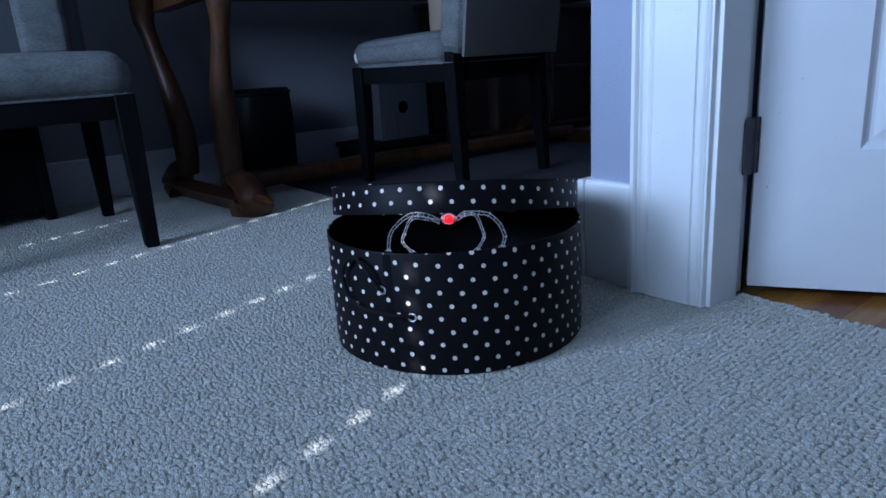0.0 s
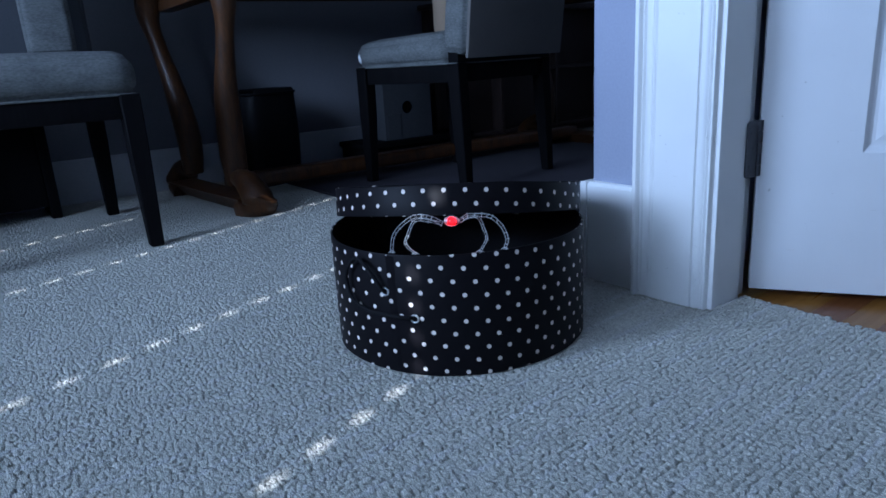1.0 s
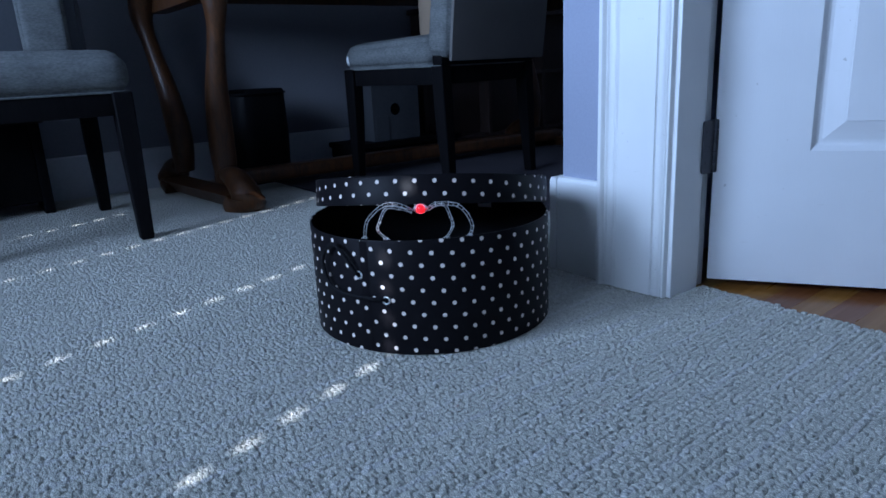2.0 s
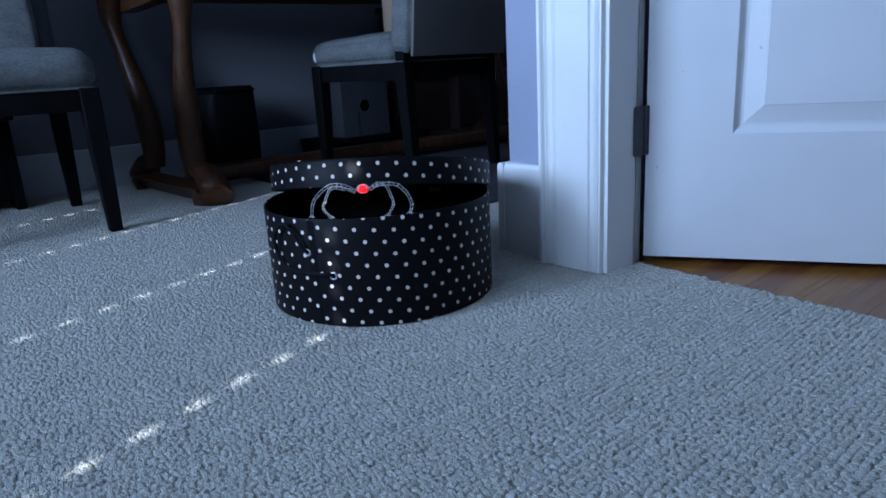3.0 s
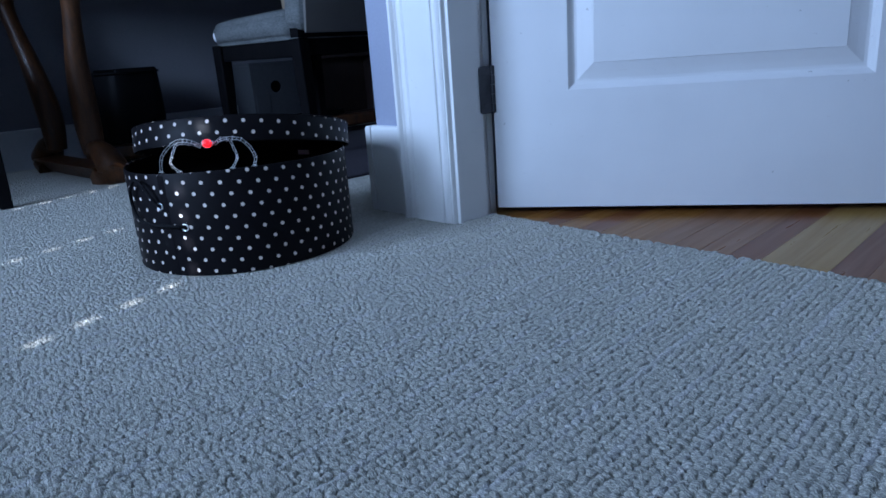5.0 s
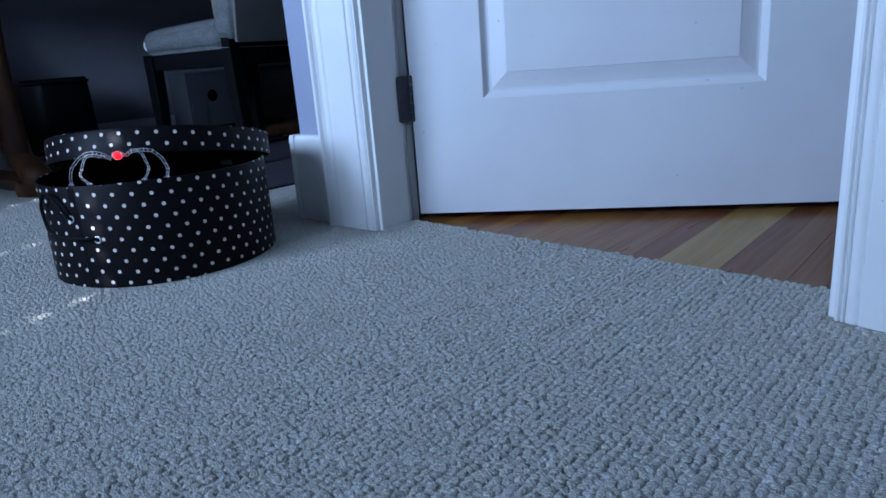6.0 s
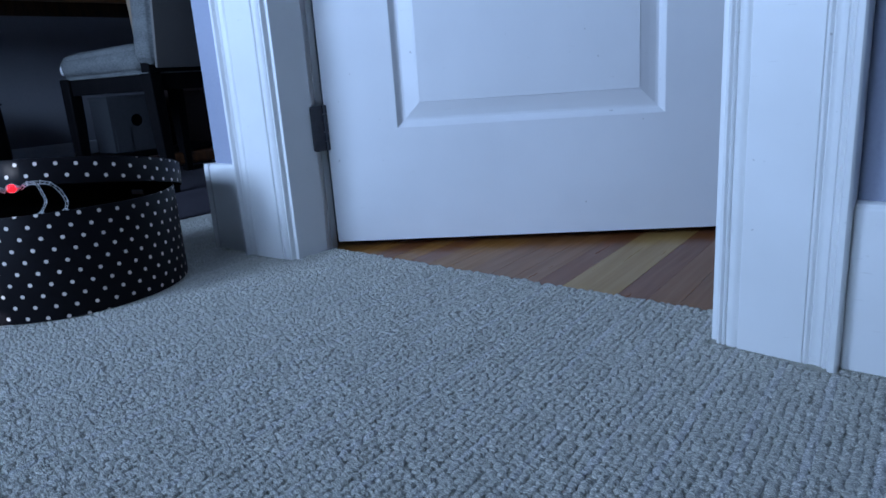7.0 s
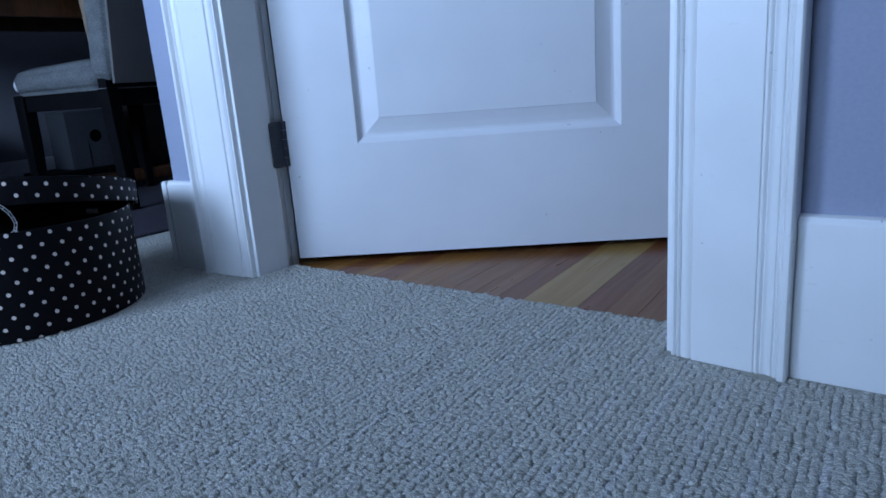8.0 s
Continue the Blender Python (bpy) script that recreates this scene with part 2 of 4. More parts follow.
def lathe(profile, steps=48, bm=None, m=Matrix()):
    """A turned form from (radius, height) pairs."""
    bm = bm or bmesh.new()
    rings = []
    for r, z in profile:
        rings.append([bm.verts.new(m @ Vector((r * math.cos(2 * math.pi * k / steps), r * math.sin(2 * math.pi * k / steps), z))) for k in range(steps)])
    for a, b in zip(rings, rings[1:]):
        for k in range(steps):
            bm.faces.new((a[k], a[(k + 1) % steps], b[(k + 1) % steps], b[k]))
    for ring in (rings[0], rings[-1]):
        bm.faces.new(ring)
    return bm


def tube(points, radii, steps=8, bm=None, flat=1.0):
    """A tapering tube along points."""
    bm = bm or bmesh.new()
    pts = [Vector(p) for p in points]
    rings = []
    up = Vector((0.31, 0.17, 0.93)).normalized()
    for k, p in enumerate(pts):
        way = (pts[min(k + 1, len(pts) - 1)] - pts[max(k - 1, 0)]).normalized()
        side = way.cross(up)
        if side.length < 0.2:
            side = way.cross(Vector((1, 0, 0)))
        side.normalize()
        over = side.cross(way)
        r = radii[k] if isinstance(radii, (list, tuple)) else radii
        rings.append([bm.verts.new(p + r * (math.cos(2 * math.pi * j / steps) * side + flat * math.sin(2 * math.pi * j / steps) * over)) for j in range(steps)])
    for a, b in zip(rings, rings[1:]):
        for j in range(steps):
            bm.faces.new((a[j], a[(j + 1) % steps], b[(j + 1) % steps], b[j]))
    bm.faces.new(rings[0])
    bm.faces.new(rings[-1])
    return bm


def glide(points, n):
    """Catmull-Rom curve through points."""
    p = [Vector(q) for q in points]
    p = [2 * p[0] - p[1]] + p + [2 * p[-1] - p[-2]]
    out = []
    for k in range(1, len(p) - 2):
        for j in range(n):
            u = j / n
            a, b, c, d = p[k - 1:k + 3]
            out.append(0.5 * (2 * b + (c - a) * u + (2 * a - 5 * b + 4 * c - d) * u * u + (3 * b - a - 3 * c + d) * u ** 3))
    return out + [p[-2]]


def structure(name, bm, material, label, category, smooth=False):
    return tagged(new(name, mesh_of(name, bm, material, smooth)), label, category, kind="structure")


# ---- the shell of the rooms ----
WALL, HALL = 0.945, 1.04          # the two faces of the wall with the door
JAMB_N, JAMB_S = 0.519, -0.283    # door opening
CORNER = 0.772                    # outside corner of that wall
WEST, SOUTH, BACK, FAR, TOP = -1.65, -2.6, 2.58, 3.2, 2.45

structure("floor_slab", block((WEST - 0.2, SOUTH - 0.2, -0.10), (FAR + 0.2, BACK + 0.2, -0.026)), CARPET_BACK, "grey subfloor under carpet and boards", "floor")
structure("carpet_backing", block((WEST, SOUTH, -0.024), (1.02, BACK, -0.0029)), CARPET_BACK, "grey woven carpet backing in the living room", "carpet")
structure("carpet_backing_dining", block((1.022, CORNER, -0.024), (FAR, BACK, -0.0026)), CARPET_BACK, "grey woven carpet backing in the dining end", "carpet")
structure("ceiling", block((WEST - 0.2, SOUTH - 0.2, TOP), (FAR + 0.2, BACK + 0.2, TOP + 0.1)), CEILING_PAINT, "plain white painted ceiling", "ceiling")

bm = block((WALL, SOUTH, -0.02), (HALL, JAMB_S - 0.018, TOP))
block((WALL, JAMB_N + 0.027, -0.02), (HALL, CORNER, TOP), bm=bm)
block((WALL, JAMB_S - 0.018, 2.08), (HALL, JAMB_N + 0.018, TOP), bm=bm)
structure("wall_east", bm, WALL_LILAC, "lilac-blue painted wall with the doorway", "wall")
structure("wall_partition", block((HALL, 0.672, -0.02), (FAR, CORNER, TOP)), WALL_LILAC, "lilac-blue painted partition wall", "wall")
structure("wall_north", block((WEST, BACK, -0.02), (FAR, BACK + 0.12, TOP)), WALL_SHADED, "painted back wall, its colour darkened for shade", "wall")
structure("wall_dining", block((FAR, CORNER, -0.02), (FAR + 0.12, BACK, TOP)), WALL_SHADED, "painted end wall, its colour darkened for shade", "wall")
structure("wall_south", block((WEST, SOUTH - 0.12, -0.02), (FAR, SOUTH, TOP)), WALL_LILAC, "lilac-blue painted wall", "wall")
structure("wall_hall", block((2.55, SOUTH, -0.02), (2.67, 0.67, TOP)), WALL_LILAC, "painted wall of the hall behind the door", "wall")
bm = bmesh.new()
edges = [SOUTH - 0.12, 0.065 - 0.37, 0.065 + 0.37, 1.089 - 0.37, 1.089 + 0.37, BACK + 0.12]
for k in (0, 2, 4):
    block((WEST - 0.14, edges[k], -0.02), (WEST, edges[k + 1], TOP), bm=bm)
for k in (1, 3):
    block((WEST - 0.14, edges[k], -0.02), (WEST, edges[k + 1], 0.74), bm=bm)
    block((WEST - 0.14, edges[k], 1.82), (WEST, edges[k + 1], TOP), bm=bm)
structure("wall_west", bm, WALL_LILAC, "lilac-blue painted wall with two windows", "wall")


def profile_run(profile, place, lo, hi, bm=None):
    """Extrude an open moulding profile; place(u, v, s) gives the point at s along the run."""
    bm = bm or bmesh.new()
    ends = [[bm.verts.new(place(u, v, s)) for u, v in profile] for s in (lo, hi)]
    for k in range(len(profile)):
        j = (k + 1) % len(profile)
        bm.faces.new((ends[0][k], ends[0][j], ends[1][j], ends[1][k]))
    bm.faces.new(ends[0])
    bm.faces.new(ends[1])
    return bm


CASING = [(0, 0), (0, 0.0115), (0.0012, 0.0140), (0.0035, 0.0145), (0.0052, 0.0130), (0.0060, 0.0105), (0.0068, 0.0135), (0.0085, 0.0152), (0.0103, 0.0142), (0.0112, 0.0112),
          (0.0122, 0.0138), (0.0150, 0.0156), (0.0182, 0.0164), (0.0215, 0.0162), (0.0236, 0.0150), (0.0247, 0.0136), (0.0262, 0.0178), (0.060, 0.0205), (0.0958, 0.0232),
          (0.0972, 0.0210), (0.0984, 0.0226), (0.1002, 0.0240), (0.1020, 0.0230), (0.1032, 0.0212), (0.1046, 0.0228), (0.1075, 0.0216), (0.1110, 0.0220), (0.1150, 0.0246),
          (0.1164, 0.0226), (0.1176, 0.0258), (0.1192, 0.0270), (0.1206, 0.0262), (0.1218, 0.0250), (0.1232, 0.0318), (0.1246, 0.0335), (0.1300, 0.0340), (0.1322, 0.0325), (0.1330, 0.0300), (0.1330, 0)]
structure("trim_casing_north", profile_run(CASING, lambda u, v, s: (WALL - v, 0.527 + u, s), -0.01, 2.22), WHITE_TRIM, "white fluted door casing beside the hinges", "door casing", True)
structure("trim_casing_south", profile_run(CASING, lambda u, v, s: (WALL - v, -0.2915 - u, s), -0.01, 2.22), WHITE_TRIM, "white fluted door casing, latch side", "door casing", True)
structure("trim_casing_head", profile_run(CASING, lambda u, v, s: (WALL - v, s, 2.07 + u), -0.2905, 0.526), WHITE_TRIM, "white fluted door casing over the doorway", "door casing", True)
bm = block((WALL - 0.004, JAMB_N, -0.01), (1.018, JAMB_N + 0.0265, 2.078), 0.002)
block((1.0182, JAMB_N + 0.0145, -0.01), (HALL - 0.001, JAMB_N + 0.0265, 2.078), 0.001, bm=bm)
structure("trim_jamb_north", bm, WHITE_TRIM, "white painted door jamb, rebated behind the stop", "door jamb")
structure("trim_casing_hall", block((HALL + 0.001, JAMB_N + 0.0150, -0.01), (HALL + 0.018, JAMB_N + 0.105, 2.20), 0.003), WHITE_TRIM, "white door casing on the hall side", "door casing")
structure("trim_jamb_south", block((WALL - 0.004, JAMB_S - 0.0175, -0.01), (HALL - 0.002, JAMB_S, 2.078), 0.002), WHITE_TRIM, "white painted door jamb", "door jamb")
structure("trim_jamb_head", block((WALL - 0.004, JAMB_S + 0.001, 2.06), (HALL - 0.002, JAMB_N - 0.001, 2.079), 0.002), WHITE_TRIM, "white painted head jamb", "door jamb")

BASE = [(0, -0.01), (0.0165, -0.01), (0.0165, 0.1735), (0.0158, 0.1765), (0.0140, 0.1780), (0.0135, 0.1800), (0.0115, 0.1815), (0, 0.1815)]
bm = profile_run(BASE, lambda u, v, s: (WALL - u, s, v), 0.6605, CORNER + 0.0005)
structure("baseboard_corner", bm, WHITE_TRIM, "short white baseboard beside the hatbox", "baseboard", True)
structure("baseboard_return", profile_run(BASE, lambda u, v, s: (s, CORNER + 0.001 + u, v), WALL - 0.0195, FAR - 0.02), WHITE_TRIM, "white baseboard turning round the corner", "baseboard", True)
structure("baseboard_south_part", profile_run(BASE, lambda u, v, s: (WALL - u, s, v), SOUTH, -0.425), WHITE_TRIM, "white baseboard with a moulded top edge", "baseboard", True)
structure("baseboard_back", profile_run(BASE, lambda u, v, s: (s, BACK - u, v * 0.82), WEST, FAR), TRIM_SHADED, "tall white baseboard along the back wall, colour dimmed for shade", "baseboard", True)


# ---- the hinged door ----
def panel_door():
    """Half-open moulded door: local x along the leaf, y out of its living-room face, z up."""
    turn = math.atan2(-math.sin(radians(56.5)), math.cos(radians(56.5)))
    door = thing("door_1", "white moulded panel door standing half open into the hall", "door", Matrix.Translation((1.0465, 0.5175, 0.009)) @ Matrix.Rotation(turn, 4, "Z"))
    door["kind"] = "structure"
    w, h, thick = 0.802, 2.03, 0.035
    steps = [(0, 0), (0.003, -0.0025), (0.008, -0.0080), (0.012, -0.0100), (0.017, -0.0100), (0.030, -0.0068), (0.044, -0.0026), (0.0465, -0.0022), (0.0475, -0.0008)]
    bm = bmesh.new()
    x0, x1 = 0.145, w - 0.140
    panels = [(0.228, 0.88), (1.03, 1.90)]

    def quad(a, b, c, d):
        bm.faces.new([bm.verts.new(p) for p in (a, b, c, d)])

    def flat(xa, za, xb, zb):
        quad((xa, 0, za), (xb, 0, za), (xb, 0, zb), (xa, 0, zb))

    flat(0, 0, x0, h), flat(x1, 0, w, h)
    zs = [0] + [z for p in panels for z in p] + [h]
    for k in range(0, len(zs), 2):
        flat(x0, zs[k], x1, zs[k + 1])
    for z0, z1 in panels:
        rings = [[bm.verts.new((x, -y, z)) for x, z in ((x0 + u, z0 + u), (x1 - u, z0 + u), (x1 - u, z1 - u), (x0 + u, z1 - u))] for u, y in ((s[0], s[1]) for s in steps)]
        for a, b in zip(rings, rings[1:]):
            for k in range(4):
                bm.faces.new((a[k], a[(k + 1) % 4], b[(k + 1) % 4], b[k]))
        bm.faces.new(rings[-1])
    quad((0, thick, 0), (w, thick, 0), (w, thick, h), (0, thick, h))
    quad((0, 0, 0), (0, thick, 0), (0, thick, h), (0, 0, h))
    quad((w, 0, 0), (w, thick, 0), (w, thick, h), (w, 0, h))
    quad((0, 0, 0), (w, 0, 0), (w, thick, 0), (0, thick, 0))
    quad((0, 0, h), (w, 0, h), (w, thick, h), (0, thick, h))
    bmesh.ops.remove_doubles(bm, verts=bm.verts, dist=0.0002)
    leaf = part("leaf", bm, DOOR_PAINT, door, "", False)
    knob = lathe([(0.004, 0), (0.026, 0.001), (0.026, 0.006), (0.011, 0.009), (0.010, 0.030), (0.020, 0.036), (0.0265, 0.046), (0.024, 0.057), (0.012, 0.062)], 24, None,
                 Matrix.Translation((w - 0.065, -0.001, 0.955)) @ Matrix.Rotation(radians(90), 4, "X"))
    part("door_handle", knob, BRONZE, door, "dark bronze round door knob")
    return door


door = panel_door()


def butt_hinge(z):
    hinge = thing("hinge", "dark bronze butt hinge screwed to the white door jamb", "hinge", Matrix.Translation((1.0, 0.5185, z)), "door hinges")
    bm = bmesh.new()
    outline = []
    for cx, cz, a0 in ((0.0160, 0.083, 90), (0.0160, 0.006, 180)):
        for k in range(5):
            a = radians(a0 + k * 22.5)
            outline.append((cx + 0.006 * math.cos(a), cz + 0.006 * math.sin(a)))
    outline += [(0.040, 0.0), (0.040, 0.089)]
    front, rear = [bm.verts.new((x, -0.0022, q)) for x, q in outline], [bm.verts.new((x, 0.0, q)) for x, q in outline]
    bm.faces.new(front), bm.faces.new(rear)
    for k in range(len(outline)):
        j = (k + 1) % len(outline)
        bm.faces.new((front[k], front[j], rear[j], rear[k]))
    part("leaf", bm, BRONZE, hinge, "", False)
    for k in range(5):
        part("knuckle", lathe([(0.0034, k * 0.018), (0.0044, k * 0.018 + 0.001), (0.0044, k * 0.018 + 0.0165), (0.0034, k * 0.018 + 0.0175)], 14, None,
                              Matrix.Translation((0.0455, -0.0022, 0))), BRONZE, hinge)
    for x, q in ((0.021, 0.018), (0.029, 0.045), (0.021, 0.071)):
        part("screw", lathe([(0.0035, 0), (0.0035, 0.0006), (0.002, 0.0011)], 12, None, Matrix.Translation((x, -0.0021, q)) @ Matrix.Rotation(radians(90), 4, "X")), BRONZE, hinge)
    return hinge


for z in (0.2015, 1.0, 1.78):
    butt_hinge(z)


# ---- windows and blinds ----
def slatted_blind(mid, cords, first, k):
    blind = thing("window_blind", "closed white slatted blind with cord holes, sun behind it", "blind", Matrix.Translation((WEST - 0.03, mid, 0)), "window blinds")
    cuts = [-0.365] + [c - mid + s for c in cords for s in (-0.006, 0.006)] + [0.365]
    bm = bmesh.new()
    lines = [-0.0255, -0.0075, 0.0075, 0.0255]
    for a in range(5):
        for b in range(3):
            if a in (1, 3) and b == 1:
                continue
            bm.faces.new([bm.verts.new((q * 0.12 + (0.002 - 3.0 * q * q), y, q)) for y, q in ((cuts[a], lines[b]), (cuts[a + 1], lines[b]), (cuts[a + 1], lines[b + 1]), (cuts[a], lines[b + 1]))])
    bmesh.ops.remove_doubles(bm, verts=bm.verts, dist=0.0001)
    me = mesh_of("slat", bm, BLIND)
    z = 0.748 + (first - 0.748) % 0.044
    while z < 1.785:
        slat = new("slat", me)
        slat.parent, slat.location = blind, (0, 0, z)
        z += 0.044
    part("headrail", block((-0.02, -0.365, 1.79), (0.03, 0.365, 1.819), 0.003), BLIND, blind)


for k, (mid, cords, first, power) in enumerate(WINDOWS):
    slatted_blind(mid, cords, first, k)
    frame_ob = thing(f"window_{k + 1}", "white framed window behind a closed blind", "window")
    frame_ob["kind"] = "structure"
    for lo, hi in (((-0.37, 0.74), (-0.33, 1.82)), ((0.33, 0.74), (0.37, 1.82)), ((-0.33, 0.74), (0.33, 0.78)), ((-0.33, 1.78), (0.33, 1.82))):
        part("window_frame", block((WEST - 0.13, mid + lo[0], lo[1]), (WEST - 0.09, mid + hi[0], hi[1]), 0.003), WHITE_TRIM, frame_ob)


# ---- the hatbox ----
BOX = (0.614, 0.757)
BOX_R, BOX_H = 0.1942, 0.170
SEAM = radians(-155.5)


def wrap_uv(a, z):
    """The paper runs askew round the box: it falls away from the seam on both sides."""
    if a < SEAM + 4.3:
        u = BOX_R * (a - radians(-133.27))
        return u, z - 0.1534 + 0.0713 * u
    u = BOX_R * (a - radians(360 - 163.6))
    return u, z - 0.1652 - 0.077 * u


def lid_uv(a, z):
    """The lid's strip of paper sags a little to both sides of its highest point."""
    deg = math.degrees(a) - 360
    q = max(-60, min(80, deg + 146))
    return 0.0292 / 8.37 * (deg + 132.4), z - 0.0347 + (1.75e-6 if q > 0 else 3e-6) * q * q


def drum_wall(bm, uv, r_out, r_in, z0, z1, start, wrap, steps=128):
    """Paper-covered board wall with a rounded lip; the UV map runs in metres round and up."""
    lip = 0.0012
    prof = [(r_in, z0 + 0.003), (r_in, z1 - lip), (r_in + 0.6 * lip, z1), (r_out - 0.6 * lip, z1), (r_out, z1 - lip), (r_out, z0 + lip), (r_out - lip, z0)]
    ring = []
    for k in range(steps + 1):
        a = start + 2 * math.pi * k / steps
        bulge = 1 + 0.0035 * math.sin(2 * a + 0.7) + 0.002 * math.sin(5 * a)
        ring.append([bm.verts.new((r * bulge * math.cos(a), r * bulge * math.sin(a), z + (0.0012 * math.sin(3 * a + 1) if z > z0 + 0.02 else 0))) for r, z in prof])
    for k in range(steps):
        for j in range(len(prof) - 1):
            f = bm.faces.new((ring[k][j], ring[k + 1][j], ring[k + 1][j + 1], ring[k][j + 1]))
            f.material_index = 1 if j == 0 else 0
            for loop, (kk, jj) in zip(f.loops, ((k, j), (k + 1, j), (k + 1, j + 1), (k, j + 1))):
                loop[uv].uv = wrap(start + 2 * math.pi * kk / steps, prof[jj][1])


def hatbox():
    box = thing("hatbox", "open round black hatbox with white polka dots, on the carpet", "hatbox", Matrix.Translation((*BOX, 0.0005)))
    # seam at the front-left: the pattern starts there
    seam = SEAM
    bm = bmesh.new()
    uv = bm.loops.layers.uv.new("UVMap")
    drum_wall(bm, uv, BOX_R, BOX_R - 0.0035, 0.0, BOX_H, seam, wrap_uv)
    body = part("body", bm, BOX_PAPER, box)
    body.data.materials.append(BLACK_PAPER)
    part("base", lathe([(0.001, 0.002), (BOX_R - 0.005, 0.002), (BOX_R - 0.005, 0.005), (0.001, 0.005)], 64), BLACK_PAPER, box, "black paper-lined base", False)
    # overlap of the paper at the seam
    bm = bmesh.new()
    uv = bm.loops.layers.uv.new("UVMap")
    rows = []
    for k in range(5):
        a = seam + radians(-0.4 + 0.9 * k)
        r = BOX_R * (1 + 0.0035 * math.sin(2 * a + 0.7) + 0.002 * math.sin(5 * a)) + (0.0006 if k < 4 else 0.0001)
        rows.append([bm.verts.new((r * math.cos(a), r * math.sin(a), z)) for z in (0.002, BOX_H - 0.003)])
    for k in range(4):
        f = bm.faces.new((rows[k][0], rows[k + 1][0], rows[k + 1][1], rows[k][1]))
        for loop, (kk, z) in zip(f.loops, ((k, 0.002), (k + 1, 0.002), (k + 1, BOX_H - 0.003), (k, BOX_H - 0.003))):
            loop[uv].uv = wrap_uv(seam + radians(-0.4 + 0.9 * kk), z)
    part("seam_strip", bm, BOX_PAPER, box, "overlapping paper seam")
    # cord handle and its eyelets
    eyes = [(-157.3, 0.1168), (-144.8, 0.0824)]
    for deg, z in eyes:
        a = radians(deg)
        m = Matrix.Translation((BOX_R * 1.003 * math.cos(a), BOX_R * 1.003 * math.sin(a), z)) @ Matrix.Rotation(a, 4, "Z") @ Matrix.Rotation(radians(90), 4, "Y")
        bm = bmesh.new()
        ring = [[bm.verts.new(m @ Vector(((0.0052 + 0.0013 * math.cos(v)) * math.cos(u), (0.0052 + 0.0013 * math.cos(v)) * math.sin(u), 0.0008 + 0.0011 * math.sin(v))))
                 for v in (2 * math.pi * j / 8 for j in range(8))] for u in (2 * math.pi * i / 20 for i in range(20))]
        for i in range(20):
            for j in range(8):
                bm.faces.new((ring[i][j], ring[(i + 1) % 20][j], ring[(i + 1) % 20][(j + 1) % 8], ring[i][(j + 1) % 8]))
        part("eyelet", bm, STEEL, box, "small silver eyelet")
    way = [(-157.3, 0.1168, -0.002), (-157.9, 0.1215, 0.006), (-163, 0.150, 0.011), (-169, 0.160, 0.010), (-176.0, 0.140, 0.009), (-177.3, 0.118, 0.008), (-173, 0.096, 0.009),
           (-164, 0.088, 0.009), (-154, 0.0865, 0.009), (-147, 0.0855, 0.007), (-144.8, 0.0824, -0.002)]
    pts = [((BOX_R + o) * math.cos(radians(d)), (BOX_R + o) * math.sin(radians(d)), z) for d, z, o in way]
    part("cord_handle", tube(glide(pts, 6), 0.0026, 8), BLACK_CORD, box, "limp black cord handle")
    a = radians(21.5)
    lab = block((-0.0004, -0.0145, -0.005), (0.0004, 0.0145, 0.005))
    bmesh.ops.transform(lab, matrix=Matrix.Translation(((BOX_R - 0.0052) * math.cos(a), (BOX_R - 0.0052) * math.sin(a), 0.1425)) @ Matrix.Rotation(a, 4, "Z"), verts=lab.verts)
    part("maker_label", lab, PALE_LABEL, box, "small grey paper label", False)
    return box


def hatbox_lid(box):
    """The lid sits askew on its box: pushed back, its front edge lifted."""
    away = Vector((0.597, 0.802, 0))
    lean = Matrix.Rotation(radians(1.5), 4, away) @ Matrix.Rotation(radians(11.3), 4, Vector((-away.y, away.x, 0)))
    m = Matrix.Translation((0.060 * away.x + 0.003, 0.060 * away.y - 0.002, 0.169)) @ lean
    high, r_lid = 0.043, 0.1972
    bm = bmesh.new()
    uv = bm.loops.layers.uv.new("UVMap")
    drum_wall(bm, uv, r_lid, r_lid - 0.003, 0.0, high, radians(40), lid_uv)
    lid = part("lid", bm, BOX_PAPER, box, "polka-dot lid resting askew on the rim")
    lid.data.materials.append(BLACK_PAPER)
    lid.matrix_local = m
    bm = bmesh.new()
    uv = bm.loops.layers.uv.new("UVMap")
    rings = []
    for r, z in ((r_lid - 0.0003, -0.0002), (r_lid - 0.002, 0.0010), (0.15, 0.0016), (0.08, 0.0020), (0.002, 0.0022)):
        rings.append([bm.verts.new((r * math.cos(2 * math.pi * k / 96), r * math.sin(2 * math.pi * k / 96), high + z)) for k in range(96)])
    for p, q in zip(rings, rings[1:]):
        for k in range(96):
            bm.faces.new((p[k], p[(k + 1) % 96], q[(k + 1) % 96], q[k]))
    bm.faces.new(rings[-1])
    for f in bm.faces:
        for loop in f.loops:
            loop[uv].uv = loop.vert.co.xy
    part("top", bm, BOX_PAPER, lid)
    part("lining", lathe([(0.001, high - 0.0035), (r_lid - 0.0032, high - 0.0035), (r_lid - 0.0032, high - 0.0005), (0.001, high - 0.0005)], 64), BLACK_PAPER, lid, "black paper lining", False)


hatbox_lid(hatbox())


